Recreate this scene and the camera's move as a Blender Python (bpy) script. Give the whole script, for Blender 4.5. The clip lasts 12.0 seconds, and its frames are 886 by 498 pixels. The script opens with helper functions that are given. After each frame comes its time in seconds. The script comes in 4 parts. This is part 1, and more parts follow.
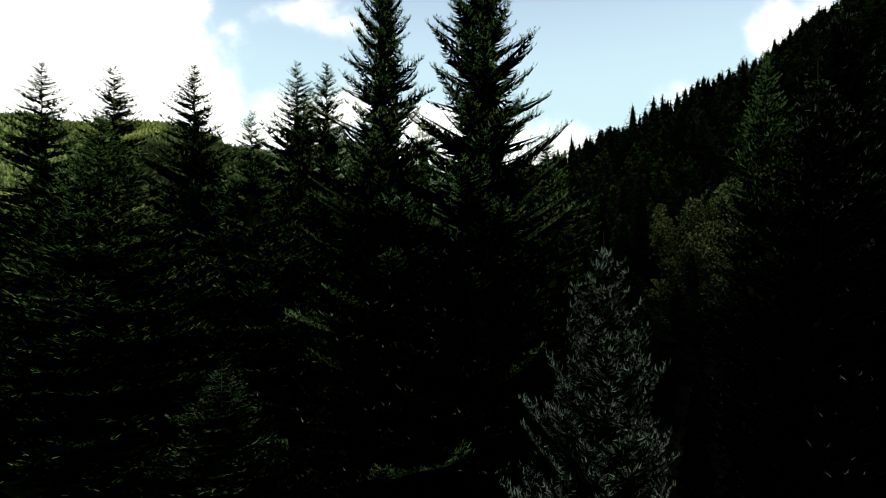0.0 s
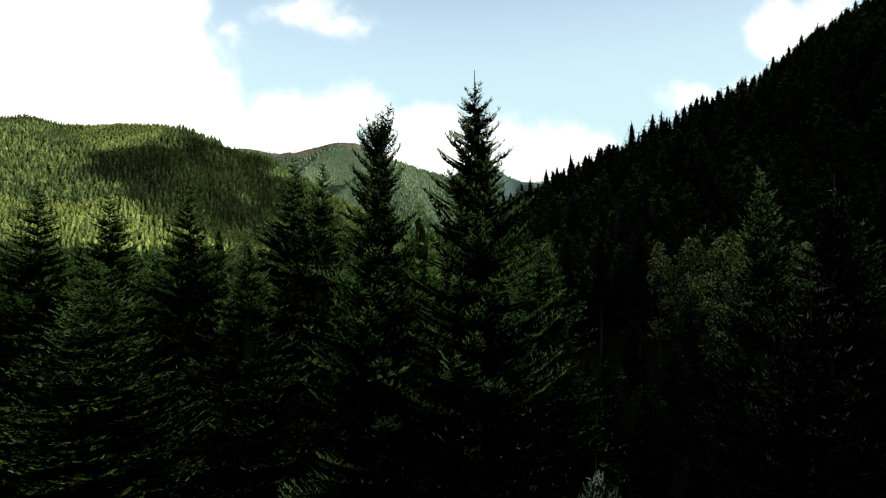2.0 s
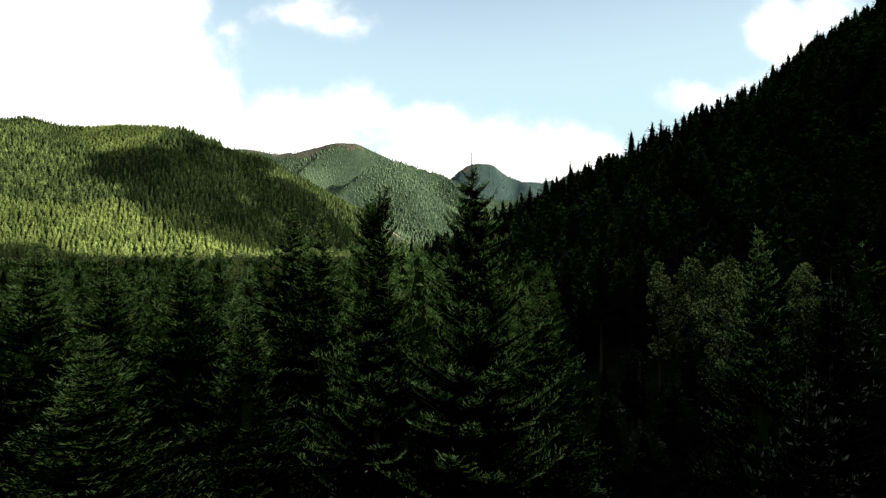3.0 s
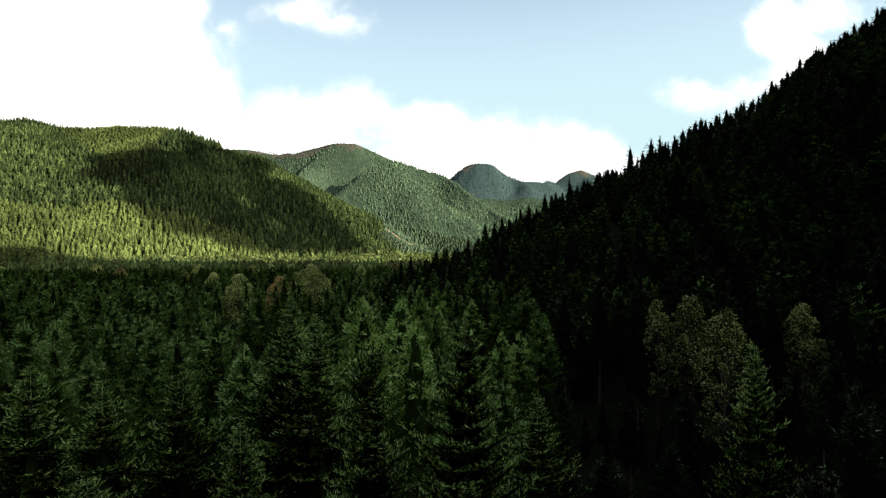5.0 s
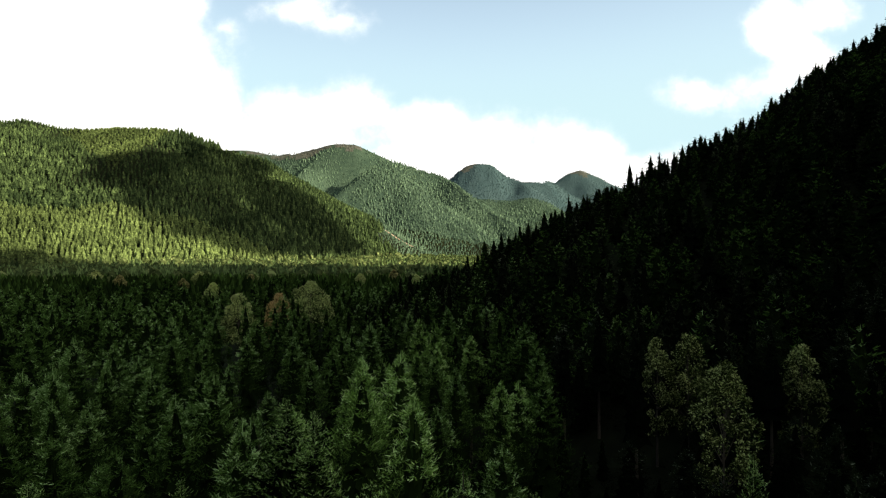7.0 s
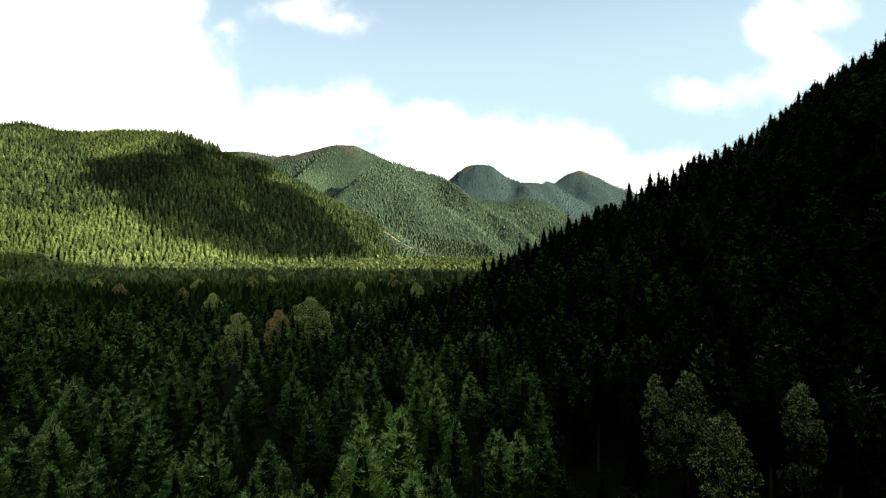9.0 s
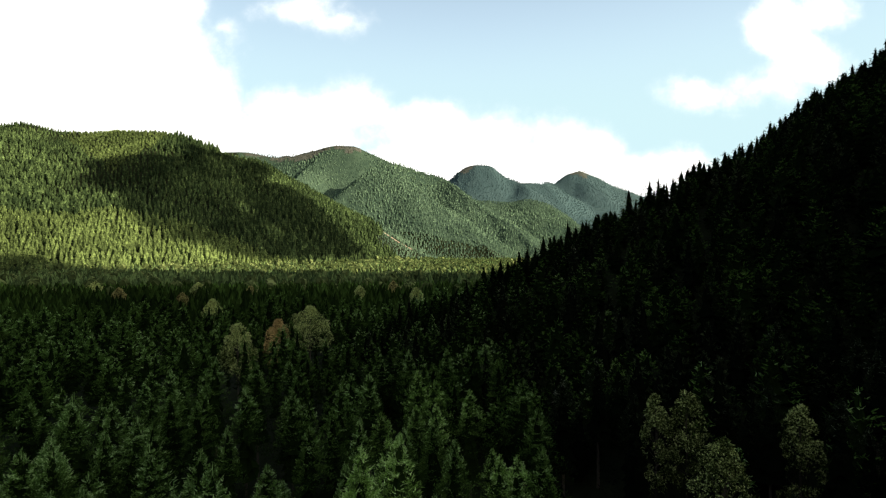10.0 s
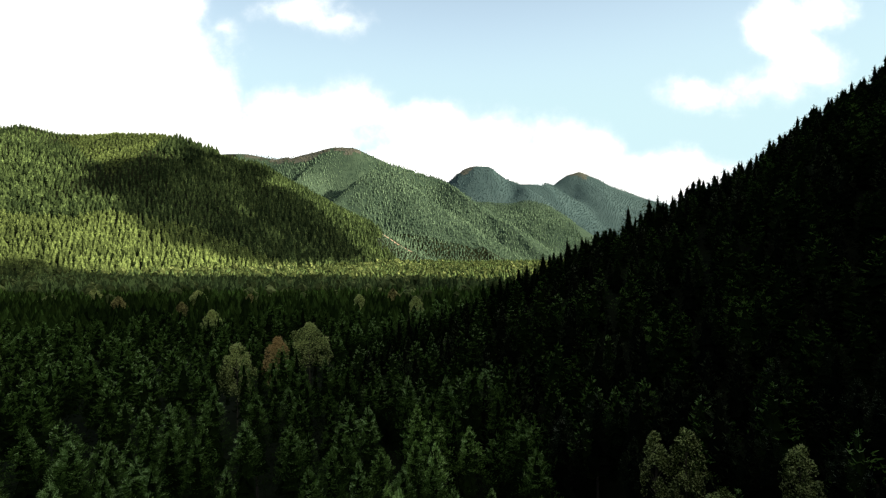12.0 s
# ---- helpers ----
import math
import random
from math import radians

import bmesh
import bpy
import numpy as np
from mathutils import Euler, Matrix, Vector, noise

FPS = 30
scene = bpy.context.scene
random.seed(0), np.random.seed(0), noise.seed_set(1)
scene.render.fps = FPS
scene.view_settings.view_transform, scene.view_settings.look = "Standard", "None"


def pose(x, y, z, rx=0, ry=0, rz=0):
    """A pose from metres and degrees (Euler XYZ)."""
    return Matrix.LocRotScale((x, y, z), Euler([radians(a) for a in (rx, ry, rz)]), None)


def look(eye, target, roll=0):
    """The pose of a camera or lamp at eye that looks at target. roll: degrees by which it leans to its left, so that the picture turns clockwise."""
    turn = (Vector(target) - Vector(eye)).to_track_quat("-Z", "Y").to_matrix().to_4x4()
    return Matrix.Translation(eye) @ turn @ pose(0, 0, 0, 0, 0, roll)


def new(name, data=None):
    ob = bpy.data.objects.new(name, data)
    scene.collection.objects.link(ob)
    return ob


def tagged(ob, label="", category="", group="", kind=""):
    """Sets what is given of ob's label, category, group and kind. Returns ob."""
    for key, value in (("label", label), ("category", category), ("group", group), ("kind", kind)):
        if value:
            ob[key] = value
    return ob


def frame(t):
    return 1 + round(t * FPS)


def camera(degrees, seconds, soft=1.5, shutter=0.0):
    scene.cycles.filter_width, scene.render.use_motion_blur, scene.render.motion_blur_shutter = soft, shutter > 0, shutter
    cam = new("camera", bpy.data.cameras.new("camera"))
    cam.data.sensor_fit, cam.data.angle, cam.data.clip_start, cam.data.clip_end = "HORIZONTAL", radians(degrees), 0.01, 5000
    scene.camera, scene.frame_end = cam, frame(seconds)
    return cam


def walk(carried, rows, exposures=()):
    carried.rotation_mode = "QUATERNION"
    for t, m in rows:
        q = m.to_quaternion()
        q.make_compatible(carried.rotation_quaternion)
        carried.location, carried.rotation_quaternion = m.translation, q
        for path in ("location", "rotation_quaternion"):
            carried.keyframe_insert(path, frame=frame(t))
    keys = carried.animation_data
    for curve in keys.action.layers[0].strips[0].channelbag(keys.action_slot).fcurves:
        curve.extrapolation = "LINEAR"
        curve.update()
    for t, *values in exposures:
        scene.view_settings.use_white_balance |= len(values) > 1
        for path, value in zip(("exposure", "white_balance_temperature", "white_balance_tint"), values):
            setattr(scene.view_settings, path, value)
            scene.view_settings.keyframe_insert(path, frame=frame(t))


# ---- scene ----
cam = camera(83.1, 12.0, 1.2)
METRES, EYE, TILT, LEAN, TURN = 30.0, 16.0, 0.0, 0.0, 0.0
ROWS = [
    (0.0, 0.0, 0.0, 0.0, 0.0, 0.0, -0.0),
    (0.5, 0.0019, -0.0012, 0.0405, -0.0, -0.01, 0.04),
    (1.0, 0.0048, -0.0006, 0.0828, 0.01, 0.01, 0.08),
    (1.5, 0.0061, -0.0001, 0.1258, 0.01, 0.03, 0.13),
    (2.0, 0.0062, -0.0002, 0.1681, 0.0, 0.03, 0.17),
    (2.5, 0.0077, -0.0003, 0.2107, 0.01, 0.01, 0.22),
    (3.0, 0.0093, -0.0008, 0.2549, 0.01, -0.02, 0.27),
    (5.0, 0.0171, 0.0004, 0.4259, -0.01, -0.18, 0.4),
    (5.5, 0.018, 0.0022, 0.4683, -0.02, -0.22, 0.41),
    (6.0, 0.0184, 0.0031, 0.5099, -0.03, -0.24, 0.43),
    (6.5, 0.0193, 0.0036, 0.5512, -0.04, -0.24, 0.42),
    (7.0, 0.0201, 0.0038, 0.5923, -0.06, -0.27, 0.42),
    (9.0, 0.0233, 0.0035, 0.7556, -0.09, -0.33, 0.51),
    (9.5, 0.0246, 0.0041, 0.7975, -0.1, -0.33, 0.52),
    (10.0, 0.0259, 0.0051, 0.8388, -0.11, -0.34, 0.52),
    (10.5, 0.0265, 0.0061, 0.8793, -0.12, -0.33, 0.52),
    (11.0, 0.0277, 0.0067, 0.9184, -0.13, -0.33, 0.54),
    (11.5, 0.0291, 0.0081, 0.9592, -0.13, -0.34, 0.55),
    (12.0, 0.0291, 0.0091, 0.9993, -0.15, -0.32, 0.57),
]
walk(cam, [(t, pose(0, 0, EYE, TILT, LEAN, TURN) @ pose(METRES * x, METRES * y, METRES * z, 90 + pitch, roll, yaw)) for t, x, y, z, yaw, pitch, roll in ROWS], [(0.0, 0.5), (12.0, 0.5)])

# ---- world, sun ----
SUN_FROM = Vector((1.0, -0.52, 0.0)).normalized()
SUN_UP = radians(18.0)
SKY = 0.08

world = bpy.data.worlds.new("sky")
scene.world = world
world.use_nodes = True
WT = world.node_tree
WT.nodes.clear()


def wnode(kind, **values):
    n = WT.nodes.new(kind)
    for key, value in values.items():
        setattr(n, key, value)
    return n


def wmath(op, a, b=None, c=None, clamp=False):
    n = wnode("ShaderNodeMath", operation=op, use_clamp=clamp)
    for i, v in enumerate((a, b, c)):
        if v is None:
            continue
        if isinstance(v, (int, float)):
            n.inputs[i].default_value = v
        else:
            WT.links.new(v, n.inputs[i])
    return n.outputs[0]


def build_sky():
    link = WT.links.new
    coord = wnode("ShaderNodeTexCoord").outputs["Generated"]
    sky = wnode("ShaderNodeTexSky", sky_type="NISHITA", sun_disc=False)
    sky.sun_elevation = SUN_UP
    sky.sun_rotation = math.atan2(SUN_FROM.x, SUN_FROM.y)
    sky.altitude, sky.air_density, sky.dust_density, sky.ozone_density = 300, 1.0, 3.5, 1.0
    sep = wnode("ShaderNodeSeparateXYZ")
    link(coord, sep.inputs[0])
    ahead = wmath("MAXIMUM", sep.outputs[1], 0.02)
    u, v = wmath("DIVIDE", sep.outputs[0], ahead), wmath("DIVIDE", sep.outputs[2], ahead)
    plane = wnode("ShaderNodeCombineXYZ")
    link(u, plane.inputs[0]), link(v, plane.inputs[1])
    # ragged cloud edges
    billow = wnode("ShaderNodeTexNoise")
    billow.inputs["Scale"].default_value, billow.inputs["Detail"].default_value, billow.inputs["Roughness"].default_value = 7.0, 9.0, 0.6
    link(plane.outputs[0], billow.inputs["Vector"])
    ragged = wmath("MULTIPLY", wmath("SUBTRACT", billow.outputs["Fac"], 0.5), 1.5)
    # cumulus heaps: u, v of the middle, half width, half height
    heaps = ((-0.80, 0.36, 0.38, 0.22), (-0.62, 0.52, 0.16, 0.20), (-0.52, 0.29, 0.12, 0.12), (-0.62, 0.22, 0.24, 0.10),
             (-0.29, 0.473, 0.075, 0.026), (-0.20, 0.448, 0.05, 0.016), (-0.435, 0.44, 0.022, 0.014),
             (-0.23, 0.27, 0.16, 0.055), (-0.28, 0.21, 0.24, 0.05), (-0.03, 0.24, 0.13, 0.055), (0.12, 0.22, 0.15, 0.05),
             (0.22, 0.16, 0.18, 0.07), (0.0, 0.16, 0.3, 0.07), (0.68, 0.435, 0.08, 0.065), (0.77, 0.47, 0.06, 0.06),
             (0.53, 0.300, 0.085, 0.030), (0.65, 0.318, 0.10, 0.036), (0.74, 0.37, 0.07, 0.06), (0.42, 0.13, 0.2, 0.06))
    best = None
    for cu, cv, w, h in heaps:
        off = wnode("ShaderNodeVectorMath", operation="SUBTRACT")
        link(plane.outputs[0], off.inputs[0])
        off.inputs[1].default_value = (cu, cv, 0)
        size = wnode("ShaderNodeVectorMath", operation="MULTIPLY")
        link(off.outputs[0], size.inputs[0])
        size.inputs[1].default_value = (1 / w, 1 / h, 0)
        far = wnode("ShaderNodeVectorMath", operation="LENGTH")
        link(size.outputs[0], far.inputs[0])
        inside = wmath("MULTIPLY", wmath("SUBTRACT", 1.0, far.outputs["Value"]), min(1.0, 6 * h))
        best = inside if best is None else wmath("SMOOTH_MAX", best, inside, 0.04)
    heap = wmath("ADD", best, wmath("MULTIPLY", ragged, 0.55))
    cloud = wnode("ShaderNodeMapRange", interpolation_type="SMOOTHSTEP")
    link(heap, cloud.inputs["Value"])
    cloud.inputs["From Min"].default_value, cloud.inputs["From Max"].default_value = -0.16, 0.24
    # scattered cloud over the rest of the sky
    rest = wnode("ShaderNodeTexNoise")
    rest.inputs["Scale"].default_value, rest.inputs["Detail"].default_value = 2.2, 6.0
    link(coord, rest.inputs["Vector"])
    rest_mask = wnode("ShaderNodeMapRange", interpolation_type="SMOOTHSTEP")
    link(rest.outputs["Fac"], rest_mask.inputs["Value"])
    rest_mask.inputs["From Min"].default_value, rest_mask.inputs["From Max"].default_value = 0.53, 0.68
    front = wnode("ShaderNodeMapRange", interpolation_type="SMOOTHSTEP")
    link(sep.outputs[1], front.inputs["Value"])
    front.inputs["From Min"].default_value, front.inputs["From Max"].default_value = 0.15, 0.55
    cover = wmath("ADD", wmath("MULTIPLY", cloud.outputs[0], front.outputs[0]),
                  wmath("MULTIPLY", rest_mask.outputs[0], wmath("SUBTRACT", 1.0, front.outputs[0])))
    # sky, with a thin milky veil
    dim = wnode("ShaderNodeMix", data_type="RGBA", blend_type="MULTIPLY")
    dim.inputs["Factor"].default_value = 1.0
    link(sky.outputs[0], dim.inputs["A"])
    dim.inputs["B"].default_value = (SKY, SKY, SKY, 1)
    veil = wnode("ShaderNodeMix", data_type="RGBA")
    low = wnode("ShaderNodeMapRange", interpolation_type="SMOOTHSTEP")
    link(sep.outputs[2], low.inputs["Value"])
    low.inputs["From Min"].default_value, low.inputs["From Max"].default_value = 0.78, 0.3
    link(wmath("MULTIPLY", wmath("MULTIPLY", low.outputs[0], front.outputs[0]), VEIL), veil.inputs["Factor"])
    link(dim.outputs["Result"], veil.inputs["A"])
    high = wnode("ShaderNodeMapRange", interpolation_type="SMOOTHSTEP")
    link(sep.outputs[2], high.inputs["Value"])
    high.inputs["From Min"].default_value, high.inputs["From Max"].default_value = 0.22, 0.46
    tone = wnode("ShaderNodeMix", data_type="RGBA")
    link(high.outputs[0], tone.inputs["Factor"])
    tone.inputs["A"].default_value, tone.inputs["B"].default_value = (0.54, 0.735, 0.77, 1), (0.50, 0.66, 0.79, 1)
    link(tone.outputs["Result"], veil.inputs["B"])
    full = wnode("ShaderNodeMix", data_type="RGBA")
    link(wmath("POWER", cover, 1.9), full.inputs["Factor"])
    link(veil.outputs["Result"], full.inputs["A"])
    full.inputs["B"].default_value = CLOUD
    # hazy brightness round the hidden sun
    toward = wnode("ShaderNodeVectorMath", operation="DOT_PRODUCT")
    link(coord, toward.inputs[0])
    toward.inputs[1].default_value = SUN_FROM * math.cos(SUN_UP) + Vector((0, 0, math.sin(SUN_UP)))
    near_sun = wmath("POWER", wmath("MAXIMUM", toward.outputs["Value"], 0.0), 8.0)
    haze = wnode("ShaderNodeMix", data_type="RGBA", blend_type="ADD")
    link(near_sun, haze.inputs["Factor"])
    link(full.outputs["Result"], haze.inputs["A"])
    haze.inputs["B"].default_value = SUN_HAZE
    glow = wnode("ShaderNodeBackground")
    link(haze.outputs["Result"], glow.inputs["Color"])
    out = wnode("ShaderNodeOutputWorld")
    link(glow.outputs[0], out.inputs["Surface"])


VEIL = 0.85
SUN_HAZE = (1.1, 1.1, 1.0, 1)
CLOUD = (1.15, 1.14, 1.10, 1)
build_sky()

sun = new("sun", bpy.data.lights.new("sun", "SUN"))
sun.data.energy, sun.data.angle, sun.data.color = 6.6, radians(0.5), (1.0, 0.90, 0.70)
sun_way = SUN_FROM * math.cos(SUN_UP) + Vector((0, 0, math.sin(SUN_UP)))
sun.matrix_world = look(sun_way * 3000, (0, 0, 0))
tagged(sun, kind="structure")


# ---- materials ----
def foliage(name, dark, light, rough=0.6, through_light=0.12, patch=0.05, mid=None, full=0.72, grain=0.6):
    """Needles or leaves: tint from tree to tree, from piece to piece, and in patches of the wood."""
    m = bpy.data.materials.new(name)
    m.use_nodes = True
    nt = m.node_tree
    nt.nodes.clear()
    link = nt.links.new
    tint = nt.nodes.new("ShaderNodeAttribute")
    tint.attribute_name = "tint"
    info = nt.nodes.new("ShaderNodeObjectInfo")
    geo = nt.nodes.new("ShaderNodeNewGeometry")
    wood = nt.nodes.new("ShaderNodeTexNoise")
    wood.inputs["Scale"].default_value, wood.inputs["Detail"].default_value = patch, 3
    link(geo.outputs["Position"], wood.inputs["Vector"])

    def add(a, fa, b, fb):
        x, y, z = (nt.nodes.new("ShaderNodeMath") for _ in range(3))
        x.operation = y.operation = "MULTIPLY"
        z.operation = "ADD"
        link(a, x.inputs[0]), link(b, y.inputs[0])
        x.inputs[1].default_value, y.inputs[1].default_value = fa, fb
        link(x.outputs[0], z.inputs[0]), link(y.outputs[0], z.inputs[1])
        return z.outputs[0]

    vary = add(info.outputs["Random"], 0.40, add(geo.outputs["Random Per Island"], grain, wood.outputs["Fac"], 1.05 - grain), 1)
    product = nt.nodes.new("ShaderNodeMath")
    product.operation = "MULTIPLY"
    link(tint.outputs["Fac"], product.inputs[0]), link(vary, product.inputs[1])
    fac = product.outputs[0]
    span = nt.nodes.new("ShaderNodeMapRange")
    link(fac, span.inputs["Value"])
    span.inputs["From Min"].default_value, span.inputs["From Max"].default_value = 0.0, full
    ramp = nt.nodes.new("ShaderNodeValToRGB")
    link(span.outputs[0], ramp.inputs["Fac"])
    ramp.color_ramp.elements[0].color, ramp.color_ramp.elements[1].color = (*dark, 1), (*light, 1)
    if mid:
        ramp.color_ramp.elements.new(0.55).color = (*mid, 1)
    bsdf = nt.nodes.new("ShaderNodeBsdfPrincipled")
    link(ramp.outputs["Color"], bsdf.inputs["Base Color"])
    bsdf.inputs["Roughness"].default_value = rough
    bsdf.inputs["Specular IOR Level"].default_value = 0.0
    thin = nt.nodes.new("ShaderNodeBsdfTranslucent")
    link(ramp.outputs["Color"], thin.inputs["Color"])
    mix = nt.nodes.new("ShaderNodeMixShader")
    mix.inputs[0].default_value = through_light
    link(bsdf.outputs[0], mix.inputs[1]), link(thin.outputs[0], mix.inputs[2])
    out = nt.nodes.new("ShaderNodeOutputMaterial")
    link(mix.outputs[0], out.inputs["Surface"])
    return m


def rough_surface(name, a, b, scale, bump=0.4, rough=0.9, stretch=(1, 1, 1)):
    """Bark, soil: two tones in noise at two scales, with relief."""
    m = bpy.data.materials.new(name)
    m.use_nodes = True
    nt = m.node_tree
    link = nt.links.new
    bsdf = nt.nodes["Principled BSDF"]
    geo = nt.nodes.new("ShaderNodeNewGeometry")
    mapping = nt.nodes.new("ShaderNodeMapping")
    mapping.inputs["Scale"].default_value = stretch
    link(geo.outputs["Position"], mapping.inputs["Vector"])
    fine, broad = nt.nodes.new("ShaderNodeTexNoise"), nt.nodes.new("ShaderNodeTexNoise")
    fine.inputs["Scale"].default_value, broad.inputs["Scale"].default_value = scale, scale / 14
    fine.inputs["Detail"].default_value = broad.inputs["Detail"].default_value = 6
    link(mapping.outputs[0], fine.inputs["Vector"]), link(mapping.outputs[0], broad.inputs["Vector"])
    both = nt.nodes.new("ShaderNodeMath")
    both.operation = "MULTIPLY_ADD"
    link(broad.outputs["Fac"], both.inputs[0])
    both.inputs[1].default_value = 1.2
    link(fine.outputs["Fac"], both.inputs[2])
    span = nt.nodes.new("ShaderNodeMapRange")
    link(both.outputs[0], span.inputs["Value"])
    span.inputs["From Min"].default_value, span.inputs["From Max"].default_value = 0.75, 1.45
    ramp = nt.nodes.new("ShaderNodeMix")
    ramp.data_type = "RGBA"
    link(span.outputs[0], ramp.inputs["Factor"])
    ramp.inputs["A"].default_value, ramp.inputs["B"].default_value = (*a, 1), (*b, 1)
    link(ramp.outputs["Result"], bsdf.inputs["Base Color"])
    relief = nt.nodes.new("ShaderNodeBump")
    relief.inputs["Strength"].default_value = bump
    link(fine.outputs["Fac"], relief.inputs["Height"])
    link(relief.outputs[0], bsdf.inputs["Normal"])
    bsdf.inputs["Roughness"].default_value = rough
    bsdf.inputs["Specular IOR Level"].default_value = 0.05
    return m


# fir needles run near-black to pale: crown shade and sheen in the colour
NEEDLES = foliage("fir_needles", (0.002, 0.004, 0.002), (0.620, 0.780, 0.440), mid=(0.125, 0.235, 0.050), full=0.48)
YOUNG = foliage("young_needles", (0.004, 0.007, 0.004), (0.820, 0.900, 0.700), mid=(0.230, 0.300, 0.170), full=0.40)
# the same firs dimmed for the right-hand side: shade put into the colour
SHADED_FIR = foliage("shaded_fir_needles", (0.002, 0.003, 0.002), (0.400, 0.430, 0.320), mid=(0.030, 0.044, 0.018))
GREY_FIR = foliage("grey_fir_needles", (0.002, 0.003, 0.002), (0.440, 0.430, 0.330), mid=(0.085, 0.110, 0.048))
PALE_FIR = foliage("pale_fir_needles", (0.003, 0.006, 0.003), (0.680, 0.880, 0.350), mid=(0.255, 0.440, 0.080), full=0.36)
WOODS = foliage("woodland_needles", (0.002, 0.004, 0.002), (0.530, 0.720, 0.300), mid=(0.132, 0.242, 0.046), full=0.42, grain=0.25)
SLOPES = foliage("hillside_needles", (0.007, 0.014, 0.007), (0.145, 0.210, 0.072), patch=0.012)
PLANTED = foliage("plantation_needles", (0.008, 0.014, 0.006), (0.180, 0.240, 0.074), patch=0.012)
# distant green shifted to blue: haze put into the base colour
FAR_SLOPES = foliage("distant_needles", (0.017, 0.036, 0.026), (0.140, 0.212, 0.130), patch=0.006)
LEAVES = foliage("pale_leaves", (0.006, 0.008, 0.003), (0.640, 0.700, 0.270), through_light=0.2, mid=(0.140, 0.180, 0.045), full=0.28)
YELLOW = foliage("yellow_leaves", (0.010, 0.010, 0.004), (0.520, 0.460, 0.180), through_light=0.2, mid=(0.130, 0.115, 0.045), full=0.4)
RUST = foliage("rust_leaves", (0.012, 0.007, 0.004), (0.700, 0.500, 0.220), through_light=0.2, mid=(0.260, 0.175, 0.060), full=0.24)
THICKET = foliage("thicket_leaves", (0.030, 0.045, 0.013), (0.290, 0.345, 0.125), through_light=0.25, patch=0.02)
VAPOUR = rough_surface("cloud_vapour", (0.80, 0.80, 0.80), (0.86, 0.86, 0.86), 0.02, 0.0)
BARK = rough_surface("conifer_bark", (0.035, 0.028, 0.022), (0.12, 0.095, 0.075), 9.0, 0.6, stretch=(1, 1, 0.25))
TWIG = rough_surface("twig_bark", (0.018, 0.014, 0.010), (0.055, 0.042, 0.030), 14.0, 0.3)
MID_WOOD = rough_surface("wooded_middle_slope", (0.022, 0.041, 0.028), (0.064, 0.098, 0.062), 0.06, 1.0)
# bluer again for the furthest hills, as painted haze
HAZE_SLOPES = foliage("haze_tinted_needles", (0.044, 0.080, 0.084), (0.078, 0.122, 0.120), patch=0.005)
EARTH = rough_surface("bare_earth", (0.20, 0.15, 0.10), (0.36, 0.29, 0.21), 0.2, 0.3)
HEATH = rough_surface("summit_heath", (0.058, 0.066, 0.052), (0.105, 0.104, 0.086), 0.03, 0.6)
SHRUB = foliage("heath_shrubs", (0.040, 0.048, 0.034), (0.140, 0.138, 0.098), patch=0.01)
# ground of the furthest hills, with the same haze in its colour
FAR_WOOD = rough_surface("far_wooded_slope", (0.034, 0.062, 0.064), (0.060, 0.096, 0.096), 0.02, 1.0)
SOIL = rough_surface("forest_floor", (0.006, 0.008, 0.004), (0.022, 0.028, 0.011), 0.35, 0.5)


# ---- terrain ----
def hash2(i, j, seed):
    h = (i * 374761393 + j * 668265263 + seed * 974634777) & 0x7FFFFFFF
    h = ((h ^ (h >> 13)) * 1274126177) & 0x7FFFFFFF
    return ((h ^ (h >> 16)) & 0xFFFF) / 65535.0


def value_noise(x, y, size, seed):
    x, y = np.asarray(x, float) / size, np.asarray(y, float) / size
    i, j = np.floor(x).astype(np.int64), np.floor(y).astype(np.int64)
    fx, fy = x - i, y - j
    fx, fy = fx * fx * (3 - 2 * fx), fy * fy * (3 - 2 * fy)
    a, b = hash2(i, j, seed), hash2(i + 1, j, seed)
    c, d = hash2(i, j + 1, seed), hash2(i + 1, j + 1, seed)
    return (a * (1 - fx) + b * fx) * (1 - fy) + (c * (1 - fx) + d * fx) * fy - 0.5


